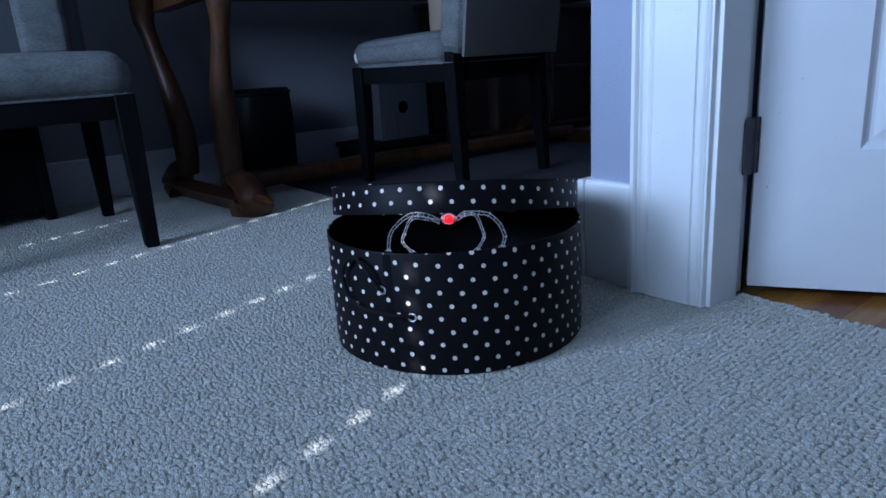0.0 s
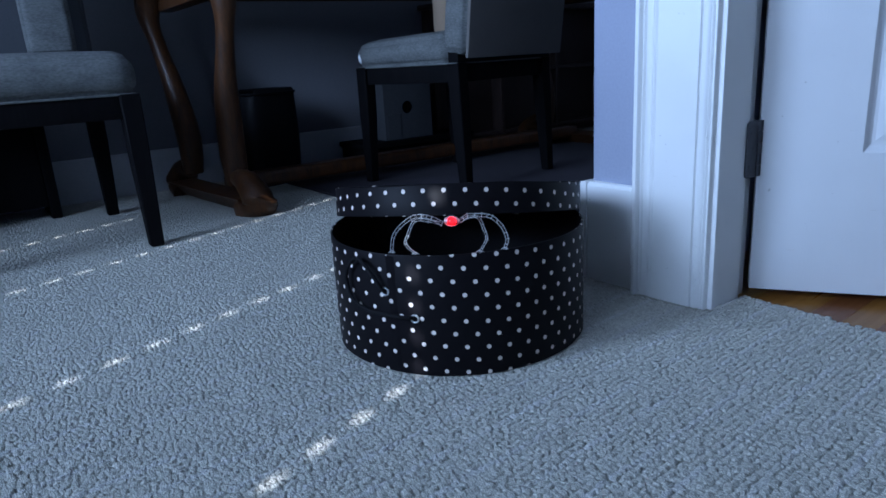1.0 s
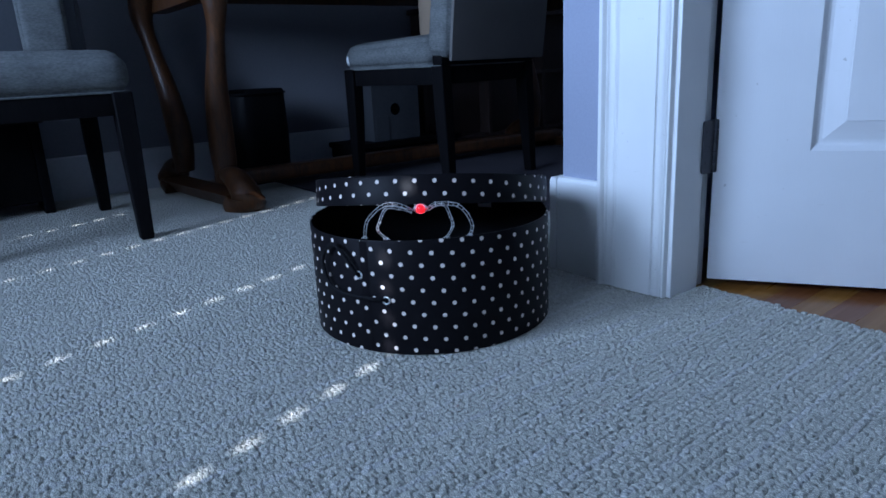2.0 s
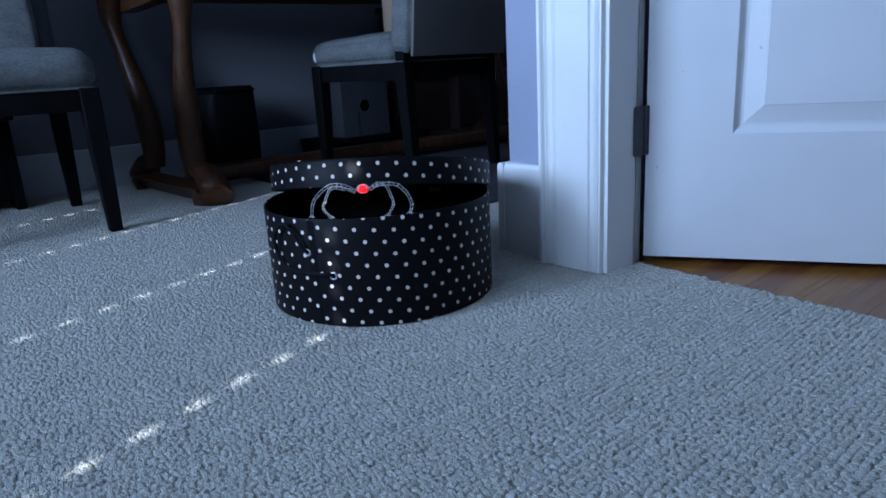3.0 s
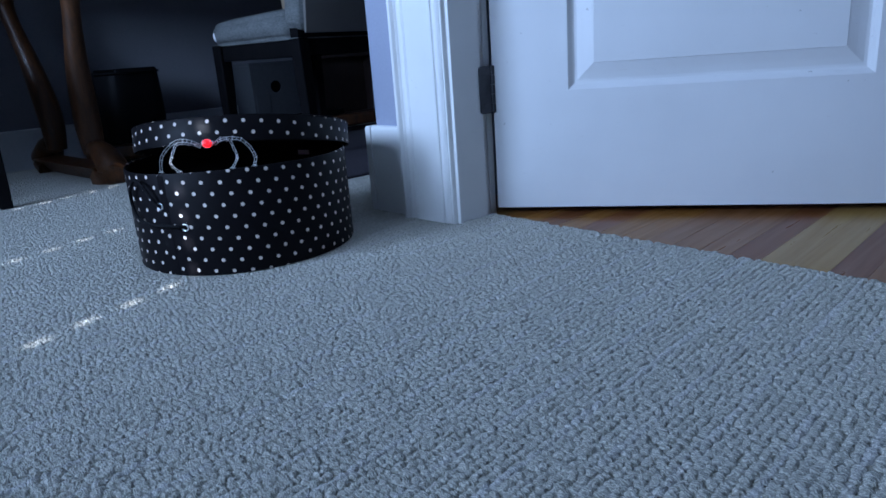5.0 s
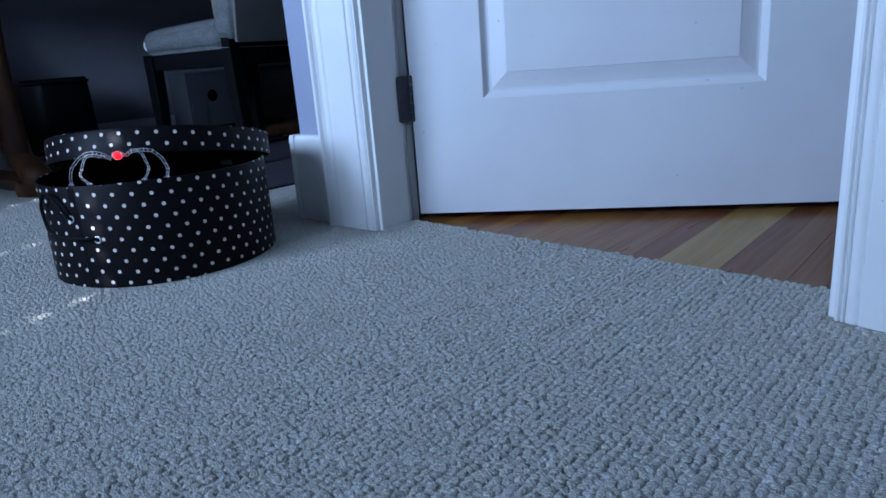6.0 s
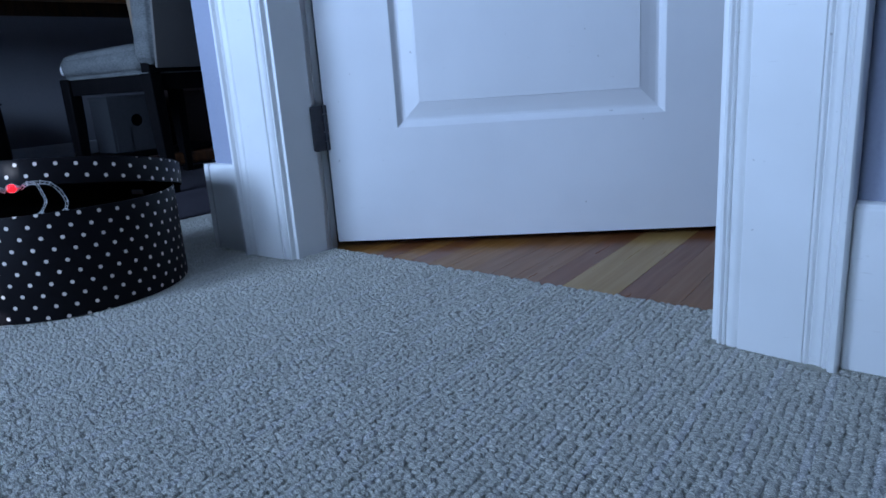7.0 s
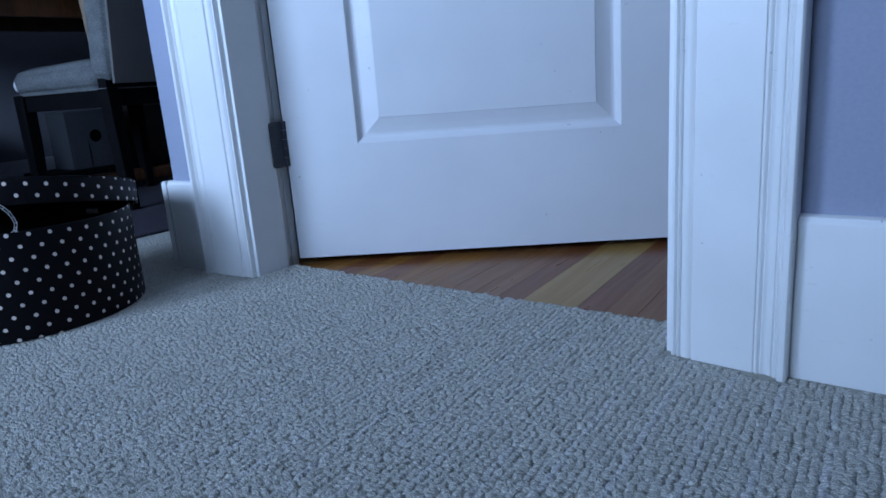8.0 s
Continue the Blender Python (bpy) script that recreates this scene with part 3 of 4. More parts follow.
# ---- chairs ----
def cushion(lo, hi, swell, bevel, seed, cuts=11):
    """A stuffed pad: rounded block with crowned faces and slack in the cloth."""
    bm = bmesh.new()
    c = Vector([(a + b) / 2 for a, b in zip(lo, hi)])
    half = [(b - a) / 2 for a, b in zip(lo, hi)]
    round_by = min(bevel, min(half) * 0.98)
    bmesh.ops.create_cube(bm, size=2)
    bmesh.ops.subdivide_edges(bm, edges=bm.edges, cuts=cuts, use_grid_fill=True)
    for v in bm.verts:
        p = [math.copysign(1 - (1 - abs(q)) ** 1.7, q) for q in v.co]
        full = Vector([p[k] * half[k] for k in range(3)])
        core = Vector([max(-half[k] + round_by, min(half[k] - round_by, full[k])) for k in range(3)])
        off = full - core
        out = core + (off.normalized() * round_by if off.length > 1e-6 else off)
        for k in range(3):
            if abs(v.co[k]) > 0.999:
                o = [1 - v.co[j] ** 2 for j in range(3) if j != k]
                out[k] += math.copysign(swell[k] * (max(o[0], 0) * max(o[1], 0)) ** 0.5, v.co[k])
        n = noise.noise(Vector((out.x * 8 + seed, out.y * 8, out.z * 8))) + 0.5 * noise.noise(Vector((out.x * 23 + seed, out.y * 23, out.z * 23)))
        v.co = c + out + 0.0035 * n * Vector(p).normalized()
    return bm


def leg(x, y, top, lean_x, lean_y, wide=0.046, foot=0.032):
    bm = bmesh.new()
    ring = []
    for z, w, k in ((top, wide, 0.0), (top * 0.6, wide * 0.96, 0.3), (0.0, foot, 1.0)):
        h = w / 2
        cx, cy = x + lean_x * k, y + lean_y * k
        ring.append([bm.verts.new((cx + a * h, cy + b * h, z)) for a, b in ((-1, -1), (1, -1), (1, 1), (-1, 1))])
    for p, q in zip(ring, ring[1:]):
        for k in range(4):
            bm.faces.new((p[k], p[(k + 1) % 4], q[(k + 1) % 4], q[k]))
    bm.faces.new(ring[0]), bm.faces.new(ring[-1])
    bmesh.ops.bevel(bm, geom=list(bm.edges), offset=0.003, segments=1, affect="EDGES")
    return bm


def parsons_chair(name_label, m, width, depth, seat_top, pad, back_cloth, strip_pad, seed):
    """Upholstered chair: local y points the way a sitter faces, the origin is on the floor under the seat's middle."""
    chair = thing("dining_chair", name_label, "chair", m, "upholstered chairs")
    w, d = width / 2, depth / 2
    bm = cushion((-w, -d if strip_pad else -d + 0.044, seat_top - pad), (w, d, seat_top - 0.014), (0.006, 0.006, 0.016), 0.036, seed)
    if not strip_pad:   # the pad rises towards the backrest
        for v in bm.verts:
            v.co.z += 0.020 * (d - v.co.y) / depth * (v.co.z - seat_top + pad) / pad
    part("seat", bm, FABRIC, chair)
    part("piping", tube([(a * (w - 0.009), b * (d - 0.009), seat_top - pad + 0.001) for a, b in ((-1, -1), (1, -1), (1, 1), (-1, 1), (-1, -1))], 0.0030, 6), FABRIC, chair, "fabric piping along the seat's lower edge")
    for x0, y0, x1, y1 in ((-w + 0.01, d - 0.035, w - 0.01, d - 0.012), (-w + 0.01, -d + 0.012, w - 0.01, -d + 0.035), (-w + 0.012, -d + 0.04, -w + 0.035, d - 0.04), (w - 0.035, -d + 0.04, w - 0.012, d - 0.04)):
        part("apron", block((x0, y0, seat_top - pad - 0.055), (x1, y1, seat_top - pad + 0.002), 0.003), BLACK_WOOD, chair, "black-stained apron rail")
    for x, y, lx, ly in ((-w + 0.024, d - 0.024, -0.004, 0.004), (w - 0.024, d - 0.024, 0.004, 0.004), (-w + 0.028, -d + 0.025, -0.004, -0.02), (w - 0.028, -d + 0.025, 0.004, -0.02)):
        part("leg", leg(x, y, seat_top - pad + 0.002, lx, ly), BLACK_WOOD, chair, "tapered black-stained leg")
    out = 0.0 if strip_pad else 0.006
    bm = cushion((-w - out, -0.036 - out, 0), (w + out, 0.036 + out, 0.58), (0.004, 0.008, 0.012), 0.022, seed + 5)
    back = Matrix.Translation((0, -d + 0.012, seat_top - 0.055)) @ Matrix.Rotation(radians(7), 4, "X")
    bmesh.ops.transform(bm, matrix=back, verts=bm.verts)
    part("backrest", bm, FABRIC_SHADED if strip_pad else FABRIC, chair)
    bm = block((-w + 0.004, -0.054, -0.034 if strip_pad else -0.012), (w - 0.004, -0.043, 0.565), 0.003)
    bmesh.ops.transform(bm, matrix=back, verts=bm.verts)
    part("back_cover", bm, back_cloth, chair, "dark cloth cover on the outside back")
    if not strip_pad:
        part("rear_rail", block((-w + 0.006, -d + 0.002, seat_top - pad + 0.0025), (w - 0.006, -d + 0.040, seat_top - 0.052), 0.003), BLACK_WOOD, chair, "black-stained rail under the backrest")
    if strip_pad:
        # pad of lighter cloth added where a strip of window light falls
        bm = cushion((-w + 0.045, 0.03, 0.05), (-w + 0.165, 0.075, 0.56), (0.004, 0.008, 0.006), 0.015, seed + 12)
        bmesh.ops.transform(bm, matrix=back, verts=bm.verts)
        part("lit_strip_pad", bm, FABRIC, chair)
    return chair


def standing(front_left, rear_left, width, z=0.0):
    """Pose of a chair from the places of its front-left and rear-left corners."""
    f, r = Vector((*front_left, 0)), Vector((*rear_left, 0))
    ahead = (f - r).normalized()
    right = Vector((ahead.y, -ahead.x, 0))
    mid = (f + r) / 2 + right * width / 2
    return Matrix.Translation((mid.x, mid.y, z)) @ Matrix.Rotation(math.atan2(-ahead.x, ahead.y), 4, "Z"), (f - r).length


m, depth = standing((1.155, 2.02), (1.250, 1.572), 0.50, 0.008)
desk_chair = parsons_chair("grey upholstered chair with black legs, its dark back to the room", m, 0.50, depth, 0.475, 0.087, FABRIC_DARK, False, 3.0)
# pale bead added at the seat corner in place of a sun spot
spot_bead = bmesh.new()
bmesh.ops.create_icosphere(spot_bead, subdivisions=2, radius=1, matrix=m.inverted() @ Matrix.Translation((1.1640, 1.990, 0.4283)) @ Matrix.Diagonal((0.0085, 0.0085, 0.018, 1)))
part("sun_spot", spot_bead, WHITE_TRIM, desk_chair, "small pale oval bead in place of a sun spot at the seat's front corner")
m, depth = standing((0.388, 1.684), (0.388, 2.235), 0.50, 0.0)
parsons_chair("grey woven upholstered chair with tapered black legs beside the desk", m, 0.50, 0.552, 0.479, 0.106, FABRIC_SHADED, True, 11.0)


def tan_cushion():
    pillow = thing("throw_cushion", "tan cloth cushion leaning on the grey chair's backrest", "cushion",
                   Matrix.Translation((1.510, 1.79, 0.480)) @ Matrix.Rotation(radians(6), 4, "Z") @ Matrix.Rotation(radians(12), 4, "X") @ Matrix.Rotation(radians(-9), 4, "Y"))
    part("cover", cushion((-0.17, -0.05, 0.0), (0.17, 0.05, 0.36), (0.004, 0.02, 0.004), 0.045, 21.0), FABRIC_TAN, pillow)
    part("piping", tube([(-0.16, 0, 0.02), (0.16, 0, 0.02), (0.16, 0, 0.34), (-0.16, 0, 0.34), (-0.16, 0, 0.02)], 0.004, 6), FABRIC_TAN, pillow)


tan_cushion()


# ---- trestle desk ----
def trestle_desk():
    desk = thing("writing_desk", "carved walnut trestle desk with curved legs and runner feet", "desk")
    for x, back_x in ((0.690, 0.640), (2.33, 2.33)):
        slant = (back_x - x) / 0.54

        def at(y, z, dx=0.0):
            return (x + dx + slant * (y - 1.865), y, z)

        part("runner", tube([at(1.86, 0.032), at(2.13, 0.030), at(2.41, 0.032)], 0.058, 4, None, 0.55), WALNUT, desk, "low walnut runner foot", False)
        for y in (1.865, 2.40):
            s = -1 if y < 2.1 else 1
            bm = tube(glide([at(y - s * 0.02, 0.006), at(y + s * 0.025, 0.032), at(y + s * 0.022, 0.055), at(y - s * 0.03, 0.092), at(y - s * 0.075, 0.10)], 5),
                      [0.058] * 7 + [0.058 - 0.0018 * k for k in range(14)], 12, None, 0.8)
            part("scroll_foot", bm, WALNUT, desk, "scrolled end of the runner")
            y0 = y - s * 0.075
            lean = -0.030 if s > 0 else 0.0
            pts = [at(y0 - s * 0.02, 0.085), at(y0 - s * 0.025, 0.20), at(y0 - s * 0.01, 0.36, lean * 0.5), at(y0 + s * 0.03, 0.50, lean), at(y0 + s * 0.055, 0.60, lean * 1.3),
                   at(y0 + s * 0.03, 0.68, lean), at(y0 - s * 0.04, 0.735, lean)]
            rad = []
            for k in range(37):
                u = k / 36
                rad.append(0.033 + 0.007 * math.sin(u * 9.0) + 0.036 * max(0, u - 0.55))
            part("leg", tube(glide(pts, 6), rad, 14), WALNUT, desk, "curved carved walnut leg")
        part("cross_rail", block((x - 0.06, 1.90, 0.61), (x + 0.0, 2.37, 0.735), 0.01), WALNUT, desk)
    part("stretcher", block((0.70, 2.09, 0.035), (2.32, 2.16, 0.085), 0.014, 3), WALNUT, desk, "long walnut floor stretcher")
    part("apron", block((0.72, 1.90, 0.645), (2.30, 1.925, 0.735), 0.004), WALNUT, desk)
    part("apron", block((0.72, 2.35, 0.645), (2.30, 2.375, 0.735), 0.004), WALNUT, desk)
    part("desktop", block((0.55, 1.80, 0.735), (2.47, 2.455, 0.775), 0.010, 3), WALNUT, desk, "thick walnut desktop")


trestle_desk()


# ---- things under the desk ----
def waste_bin():
    tin = thing("waste_bin", "black plastic waste bin on the floor under the desk", "waste bin", Matrix.Translation((0.945, 2.36, 0)) @ Matrix.Rotation(radians(14), 4, "Z"))
    bm = bmesh.new()
    rings = []
    for z, a, b in ((0.0, 0.105, 0.075), (0.17, 0.112, 0.082), (0.335, 0.105, 0.085), (0.345, 0.100, 0.08), (0.338, 0.093, 0.073), (0.02, 0.095, 0.066)):
        ring = []
        for k in range(32):
            u = 2 * math.pi * k / 32
            c, s = math.cos(u), math.sin(u)
            ring.append(bm.verts.new((a * math.copysign(abs(c) ** 0.45, c), b * math.copysign(abs(s) ** 0.45, s), z - (0.02 if z > 0.3 and c < -0.6 else 0))))
        rings.append(ring)
    for p, q in zip(rings, rings[1:]):
        for k in range(32):
            bm.faces.new((p[k], p[(k + 1) % 32], q[(k + 1) % 32], q[k]))
    bm.faces.new(rings[0]), bm.faces.new(rings[-1])
    part("bucket", bm, BLACK_PLASTIC, tin)
    part("rim", tube([(0.108 * math.copysign(abs(math.cos(u)) ** 0.45, math.cos(u)), 0.088 * math.copysign(abs(math.sin(u)) ** 0.45, math.sin(u)), 0.330) for u in (2 * math.pi * k / 40 for k in range(41))], 0.004, 6), BLACK_PLASTIC, tin)


def storage_box():
    crate = thing("storage_box", "grey storage box with a round finger hole, on a plinth", "storage box", Matrix.Translation((1.585, 2.455, 0.094)))
    w, d, h, t = 0.118, 0.085, 0.225, 0.005
    bm = bmesh.new()
    outer = [bm.verts.new(p) for p in ((-w, -d, 0), (w, -d, 0), (w, -d, h), (-w, -d, h))]
    hole = [bm.verts.new((0.026 * math.cos(a) - 0.004, -d, 0.130 + 0.026 * math.sin(a))) for a in (2 * math.pi * k / 24 for k in range(24))]
    deep = [bm.verts.new((v.co.x, -d + t, v.co.z)) for v in hole]
    edges = [bm.edges.new((outer[k], outer[(k + 1) % 4])) for k in range(4)] + [bm.edges.new((hole[k], hole[(k + 1) % 24])) for k in range(24)]
    bmesh.ops.triangle_fill(bm, edges=edges, use_beauty=True)
    for k in range(24):
        bm.faces.new((hole[k], hole[(k + 1) % 24], deep[(k + 1) % 24], deep[k]))
    part("front_panel", bm, GREY_BOARD, crate, "", False)
    for lo, hi in (((-w, -d + 0.001, 0), (-w + t, d, h)), ((w - t, -d + 0.001, 0), (w, d, h)), ((-w + t, d - t, 0), (w - t, d, h)), ((-w + t, -d + 0.001, 0), (w - t, d - t, t))):
        part("side_panel", block(lo, hi, 0.001), GREY_BOARD, crate, "", False)
    part("lid", block((-w - 0.003, -d - 0.003, h), (w + 0.003, d + 0.003, h + 0.012), 0.002), GREY_BOARD, crate)
    # black sheet added so that the hole looks into shade
    part("dark_sheet", block((-w + t + 0.001, -d + 0.03, 0.01), (w - t - 0.001, -d + 0.034, h - 0.005)), BLACK_PLASTIC, crate, "black sheet added for the shade behind the hole", False)
    part("label_holder", block((-w + 0.01, -d - 0.004, 0.0), (-w + 0.075, -d - 0.0005, 0.105), 0.001), GREY_BOARD, crate, "flat tag holder", False)


def plinth():
    low = thing("low_plinth", "low dark wooden plinth along the back wall", "plinth", Matrix.Translation((1.62, 2.44, 0)))
    part("top", block((-0.28, -0.115, 0.072), (0.28, 0.115, 0.094), 0.004), BLACK_WOOD, low)
    part("kick_board", block((-0.27, -0.10, 0.0), (0.27, -0.08, 0.072), 0.002), BLACK_WOOD, low)
    for x in (-0.27, 0.25):
        part("end_board", block((x, -0.079, 0.0), (x + 0.02, 0.11, 0.072), 0.002), BLACK_WOOD, low)


def dark_stool():
    stool = thing("footstool", "dark wooden footstool standing behind the grey chair", "stool", Matrix.Translation((0.03, 2.42, 0)))
    part("top", block((-0.22, -0.11, 0.285), (0.22, 0.11, 0.32), 0.008), BLACK_WOOD, stool)
    part("side_panel", block((-0.205, -0.10, 0.0), (-0.175, 0.10, 0.285), 0.003), BLACK_WOOD, stool)
    part("side_panel", block((0.175, -0.10, 0.0), (0.205, 0.10, 0.285), 0.003), BLACK_WOOD, stool)
    part("front_rail", block((-0.174, -0.095, 0.04), (0.174, -0.075, 0.284), 0.003), BLACK_WOOD, stool)


def dark_cabinet():
    unit = thing("low_bookcase", "shallow dark wooden bookcase against the wall in shade", "bookcase", Matrix.Translation((2.38, 2.512, 0)))
    part("back_panel", block((-0.56, 0.030, 0.0), (0.56, 0.044, 0.62), 0.002), DARK_MAHOGANY, unit)
    for x in (-0.58, -0.19, 0.18, 0.56):
        part("upright", block((x, -0.045, 0.0), (x + 0.02, 0.0295, 0.62), 0.002), DARK_MAHOGANY, unit)
    for z in (0.04, 0.33):
        for x in (-0.5595, -0.1695, 0.2005):
            part("shelf", block((x, -0.043, z), (x + 0.369 if x < -0.3 else x + 0.349, 0.029, z + 0.018), 0.002), DARK_MAHOGANY, unit)
    part("top", block((-0.59, -0.05, 0.621), (0.59, 0.046, 0.645), 0.004), DARK_MAHOGANY, unit)


dark_cabinet()
waste_bin()
plinth()
storage_box()
dark_stool()


def dark_rug():
    rug = thing("rug", "thin dark plum rug lying under the desk chair", "rug")
    bm = block((0.97, 1.15, 0.0), (2.75, 2.30, 0.008), 0.003)
    part("field", bm, RUG_PILE, rug)
    part("binding", tube([(0.97, 1.15, 0.0035), (2.75, 1.15, 0.0035), (2.75, 2.30, 0.0035), (0.97, 2.30, 0.0035), (0.97, 1.15, 0.0035)], 0.004, 6), RUG_PILE, rug, "stitched dark edge binding")


dark_rug()


# ---- the spider toy ----
def chain_leg(pts, bright):
    """A leg like a tiny ladder: two wire rails with links between them, and a claw foot."""
    bm = bmesh.new()
    out = []
    for k, p in enumerate(pts):
        way = (pts[min(k + 1, len(pts) - 1)] - pts[max(k - 1, 0)]).normalized()
        side = way.cross(Vector((0.52, 0.83, -0.18))).normalized()
        out.append((p, side * (0.0024 - 0.0009 * k / len(pts)) * bright))
    for sign in (-1, 1):
        tube([p + sign * o for p, o in out], 0.00048, 6, bm)
    for k in range(0, len(out), 3):
        p, o = out[k]
        tube([p - 1.2 * o, p + 1.2 * o], 0.00055, 6, bm)
        if k % 6 == 0:
            bmesh.ops.create_icosphere(bm, subdivisions=1, radius=0.0013, matrix=Matrix.Translation(p + 1.2 * o))
    end = pts[-1]
    for dx, dy in ((0.0035, -0.003), (-0.0035, 0.003), (0.002, 0.0025)):
        tube([end + Vector((0, 0, 0.003)), end + Vector((dx, dy, -0.0002))], 0.0006, 6, bm)
    return bm


def robot_spider():
    """Four chain legs standing on the box's front lip, a bead body in a wire cradle and a red lamp."""
    body_at = Vector((0.5034, 0.6181, 0.2127))
    spider = thing("toy_spider", "silver chain-legged toy spider with red lamp, on the hatbox rim", "toy", Matrix.Translation(body_at))
    bm = bmesh.new()
    bmesh.ops.create_icosphere(bm, subdivisions=2, radius=1, matrix=Matrix.Rotation(radians(-41), 4, "Z") @ Matrix.Diagonal((0.0100, 0.0075, 0.0052, 1)))
    part("body", bm, STEEL, spider)
    bm = bmesh.new()
    bmesh.ops.create_icosphere(bm, subdivisions=3, radius=0.0055, matrix=Matrix.Translation((-0.0036, -0.0058, 0.0005)))
    part("lamp", bm, RED_LENS, spider, "round red glowing lamp")
    ring = [Vector((-0.0036, -0.0058, 0.0005)) + Vector((0.0090 * math.cos(u) * 0.755, -0.0090 * math.cos(u) * 0.656, 0.0066 * math.sin(u))) for u in (2 * math.pi * k / 20 for k in range(21))]
    part("wire_cradle", tube(ring, 0.0006, 6), STEEL, spider, "bent silver wire round the lamp")
    legs = [(-153.3, 1.0, [(-0.0089, 0.0076, -0.0037), (-0.019, 0.0164, 0.0036), (-0.029, 0.0249, 0.0069), (-0.0394, 0.0339, 0.0048), (-0.0517, 0.0445, -0.0074), (-0.0586, 0.0504, -0.0206)]),
            (-143.0, 0.7, [(-0.0099, 0.0071, -0.004), (-0.0241, 0.0167, 0.0013), (-0.0387, 0.0265, 0.0019), (-0.048, 0.0317, -0.017), (-0.0512, 0.0318, -0.0279)]),
            (-118.0, 0.7, [(0.0077, -0.0079, -0.0021), (0.0144, -0.0164, 0.0037), (0.0234, -0.0268, 0.0034), (0.0279, -0.0333, -0.0156), (0.0278, -0.0359, -0.0249)]),
            (-108.1, 1.0, [(0.0083, -0.0071, -0.0017), (0.0161, -0.0139, 0.005), (0.0297, -0.0255, 0.005), (0.0396, -0.0341, 0.002), (0.049, -0.0422, -0.0105), (0.0536, -0.0461, -0.0273)])]
    for deg, bright, way in legs:
        a = radians(deg)
        foot = Vector((BOX[0] + (BOX_R - 0.002) * math.cos(a), BOX[1] + (BOX_R - 0.002) * math.sin(a), BOX_H + 0.0020)) - body_at
        part("leg", chain_leg(glide([Vector(p) for p in way] + [foot], 6), bright), STEEL, spider, "bent silver chain leg with a claw foot")


robot_spider()


# ---- hall floor boards ----
hall_floor = thing("floor_hall", "warm oak strip floor of the hall behind the door", "floor", Matrix.Translation((1.05, -0.013, 0)) @ Matrix.Rotation(ROWS_TURN, 4, "Z"))
hall_floor["kind"] = "structure"
STRIP = 0.0472
plank_meshes = {(length, k): mesh_of("plank", block((0, 0.00005, -0.018), (length - 0.0002, STRIP - 0.00005, 0), 0.0003, 1), oak) for length in (0.45, 0.7, 1.1) for k, oak in enumerate(OAKS)}
SEEN_STRIPS = {-5: 1, -4: 1, -3: 2, -2: 0, -1: 0, 0: 2, 1: 1, 2: 1, 3: 1, 4: 3, 5: 3, 6: 2, 7: 3, 8: 2, 9: 3}   # tone of the strips in the doorway
rng = random.Random(5)
for row in range(-56, 14):
    x, k = -0.025 + row * STRIP * math.tan(ROWS_TURN), SEEN_STRIPS.get(row, rng.randrange(4))
    while x < 1.42:
        length = rng.choice((0.45, 0.7, 1.1))
        plank = new("plank", plank_meshes[length, k])
        plank.parent = hall_floor
        plank.scale.x = min(1.0, (1.46 - x) / length)
        plank.location = (x, row * STRIP, -0.0068 + rng.uniform(-0.0003, 0.0003))
        x += length
        k = rng.randrange(4)


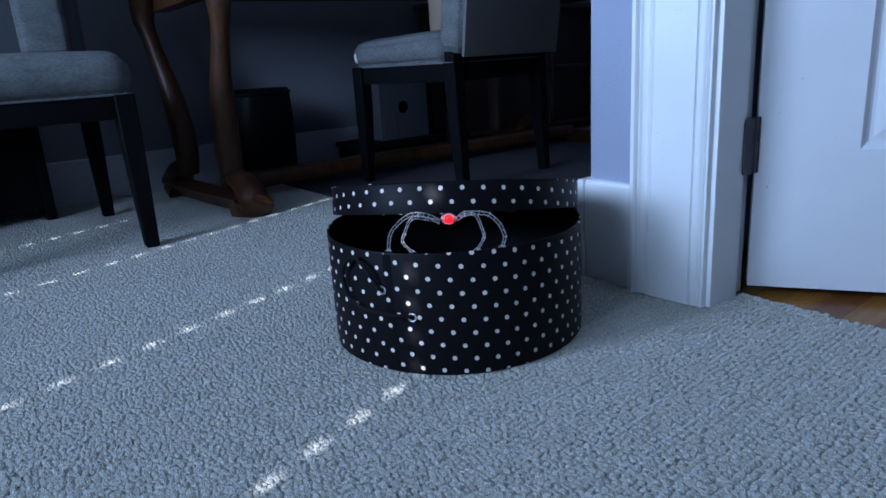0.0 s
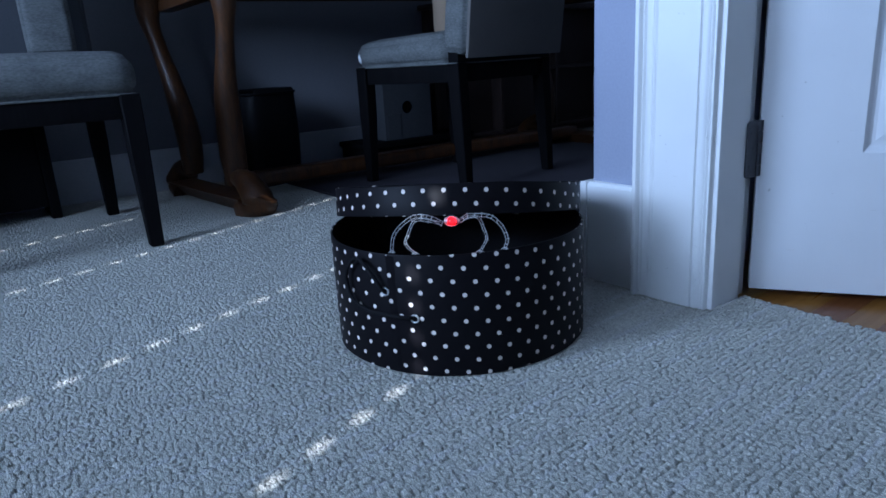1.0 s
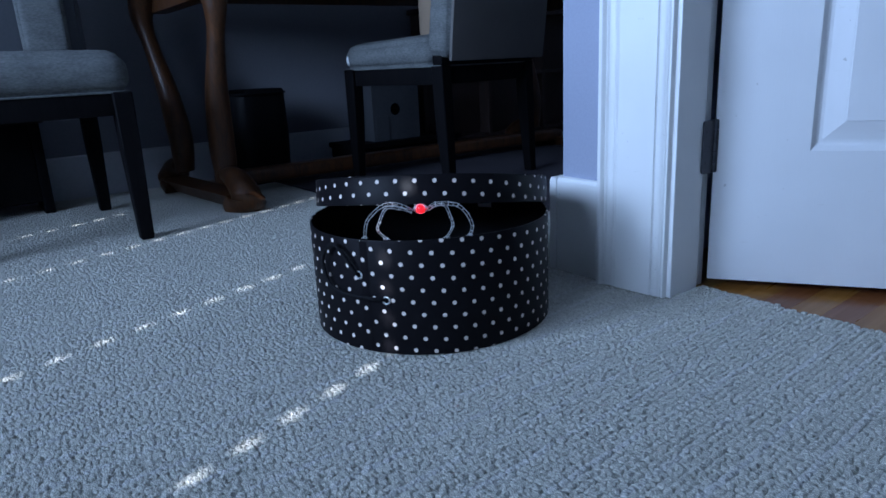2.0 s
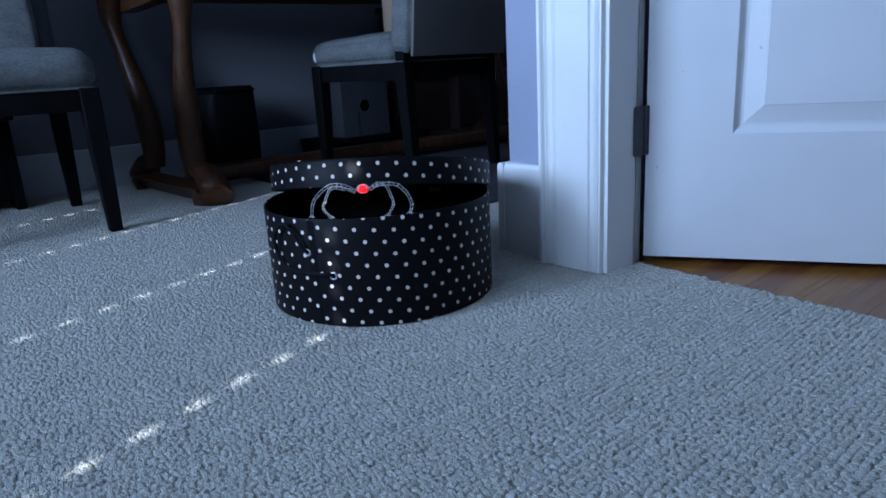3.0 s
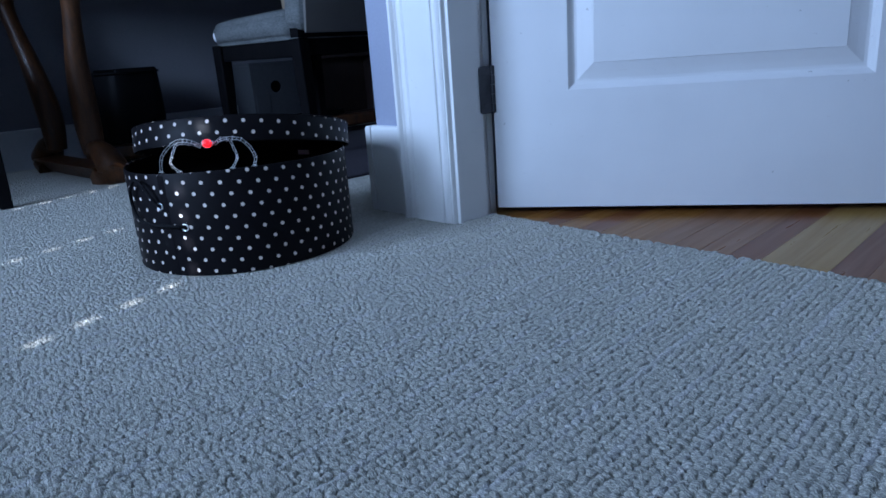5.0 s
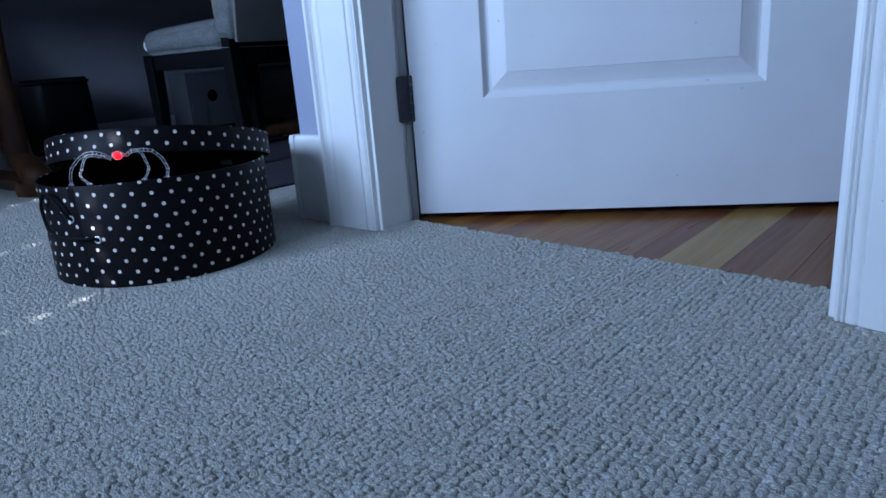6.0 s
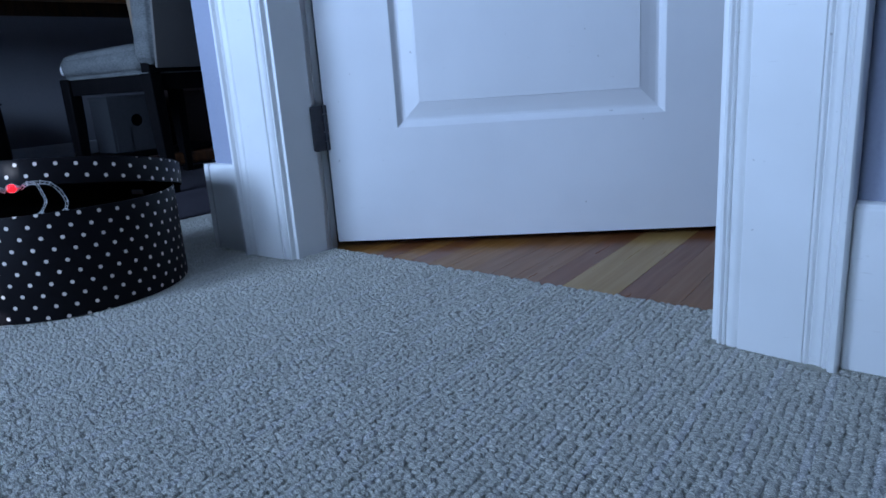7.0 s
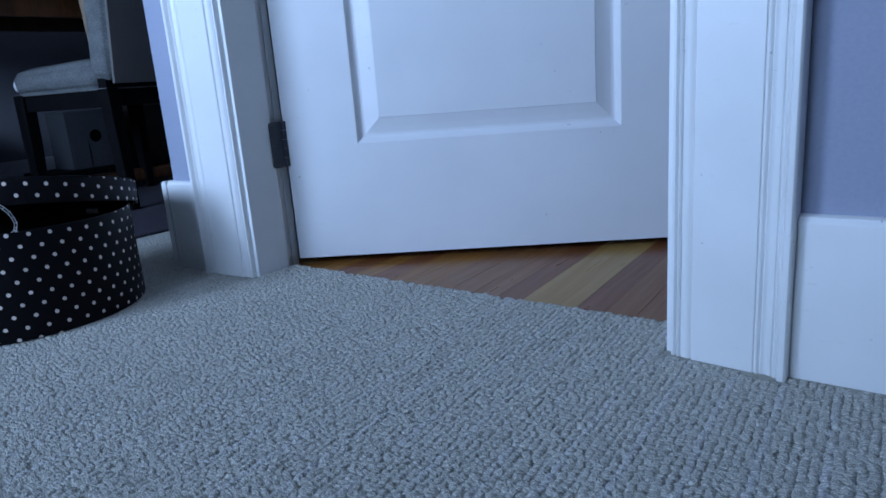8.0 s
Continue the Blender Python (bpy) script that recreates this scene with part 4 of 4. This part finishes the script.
# ---- looped carpet pile ----
def loop_carpet(name, x0, x1, y0, y1, pitch, label, seed, sides=8):
    """Rows of plump wool loops, each a low dome of yarn set a little askew, in one mesh."""
    r = np.random.RandomState(seed)
    c0, s0 = math.cos(ROWS_TURN), math.sin(ROWS_TURN)
    py = PALE_STEP / 6
    us = [x * c0 + y * s0 for x in (x0, x1) for y in (y0, y1)]
    vs = [y * c0 - x * s0 for x in (x0, x1) for y in (y0, y1)]
    nx = int((max(us) - min(us)) / pitch) + 1
    first, last = math.floor((min(vs) - PALE_FIRST) / py), math.ceil((max(vs) - PALE_FIRST) / py)
    gx, gy = np.meshgrid(np.arange(nx), np.arange(first, last + 1), indexing="ij")
    sway = 0.0007 * np.sin(gx * pitch * 31 + gy * 0.9)
    gu = min(us) + (gx + r.uniform(0, 1, gx.shape[1])[None, :] + r.normal(0, 0.20, gx.shape)) * pitch
    gv = PALE_FIRST + (gy + r.normal(0, 0.115, gx.shape)) * py + sway
    cx, cy = (gu * c0 - gv * s0).ravel(), (gu * s0 + gv * c0).ravel()
    u = np.where(cy < 0, -0.2915 - cy, cy - 0.527)
    proud = np.interp(u, [0, 0.02, 0.06, 0.12], [0.012, 0.0175, 0.0205, 0.0345])
    foot = np.where((u > 0.1335) & (cy < CORNER + 0.03), WALL - 0.0245, np.where(u > -0.008, WALL - proud - 0.0075, x1 - 0.003))  # gap along casings and baseboards
    east = np.where(cy > CORNER + 0.03, x1 - 0.003, foot) if x0 < 1 else x1 - 0.003
    keep = (cx > x0) & (cx < east) & (cy > y0) & (cy < y1 - 0.002)
    cx, cy = cx[keep], cy[keep]
    n = len(cx)
    ang = ROWS_TURN + r.normal(0, 0.45, n)
    a = 0.78 * pitch * r.uniform(0.80, 1.2, n)
    b = 0.0055 * r.uniform(0.84, 1.16, n)
    h = r.normal(0, 0.0004, n)
    tip_u, tip_v = r.normal(0, 0.0011, n), r.normal(0, 0.0009, n)
    ring = np.arange(sides) * 2 * np.pi / sides
    c, s = np.cos(ang)[:, None], np.sin(ang)[:, None]
    verts = []
    for scale, z in ((1.0, -0.0028), (0.78, -0.0009), (0.44, 0.0)):
        u, v = np.cos(ring)[None, :] * a[:, None] * scale, np.sin(ring)[None, :] * b[:, None] * scale
        lean = 1 - scale
        u, v = u + lean * tip_u[:, None] + r.normal(0, 0.0004, u.shape), v + lean * tip_v[:, None] + r.normal(0, 0.0004, u.shape)
        lift = z + (h[:, None] if scale < 1 else 0) + r.normal(0, 0.0003, u.shape)
        verts.append(np.stack([cx[:, None] + u * c - v * s, cy[:, None] + u * s + v * c, lift], 2))
    top = np.stack([cx + 0.8 * tip_u, cy + 0.8 * tip_v, h + 0.0003], 1)[:, None, :]
    co = np.concatenate(verts + [top], 1).reshape(-1, 3)
    faces = []
    for k in range(sides):
        j = (k + 1) % sides
        for p, q in ((0, sides), (sides, 2 * sides)):
            faces += [p + k, p + j, q + j, p + k, q + j, q + k]
        faces += [2 * sides + k, 2 * sides + j, 3 * sides]
    idx = (np.arange(n)[:, None] * (3 * sides + 1) + np.array(faces)[None, :]).ravel()
    me = bpy.data.meshes.new(name)
    me.vertices.add(len(co))
    me.vertices.foreach_set("co", co.ravel())
    me.loops.add(len(idx))
    me.loops.foreach_set("vertex_index", idx)
    me.polygons.add(len(idx) // 3)
    me.polygons.foreach_set("loop_start", np.arange(0, len(idx), 3))
    me.polygons.foreach_set("use_smooth", np.ones(len(idx) // 3, dtype=bool))
    me.update(calc_edges=True)
    me.materials.append(PILE)
    return tagged(new(name, me), label, "carpet", kind="stuff")


loop_carpet("carpet", -0.07, 1.034, -0.702, 1.41, 0.0066, "grey-beige looped wool carpet of the living room", 3)
loop_carpet("carpet_far", -0.07, 1.034, 1.41, 2.56, 0.0082, "grey-beige looped wool carpet towards the back wall", 5, 6)
loop_carpet("carpet_dining", 1.036, 1.5, 0.80, 1.17, 0.0078, "grey-beige looped wool carpet in the dining end", 4, 6)
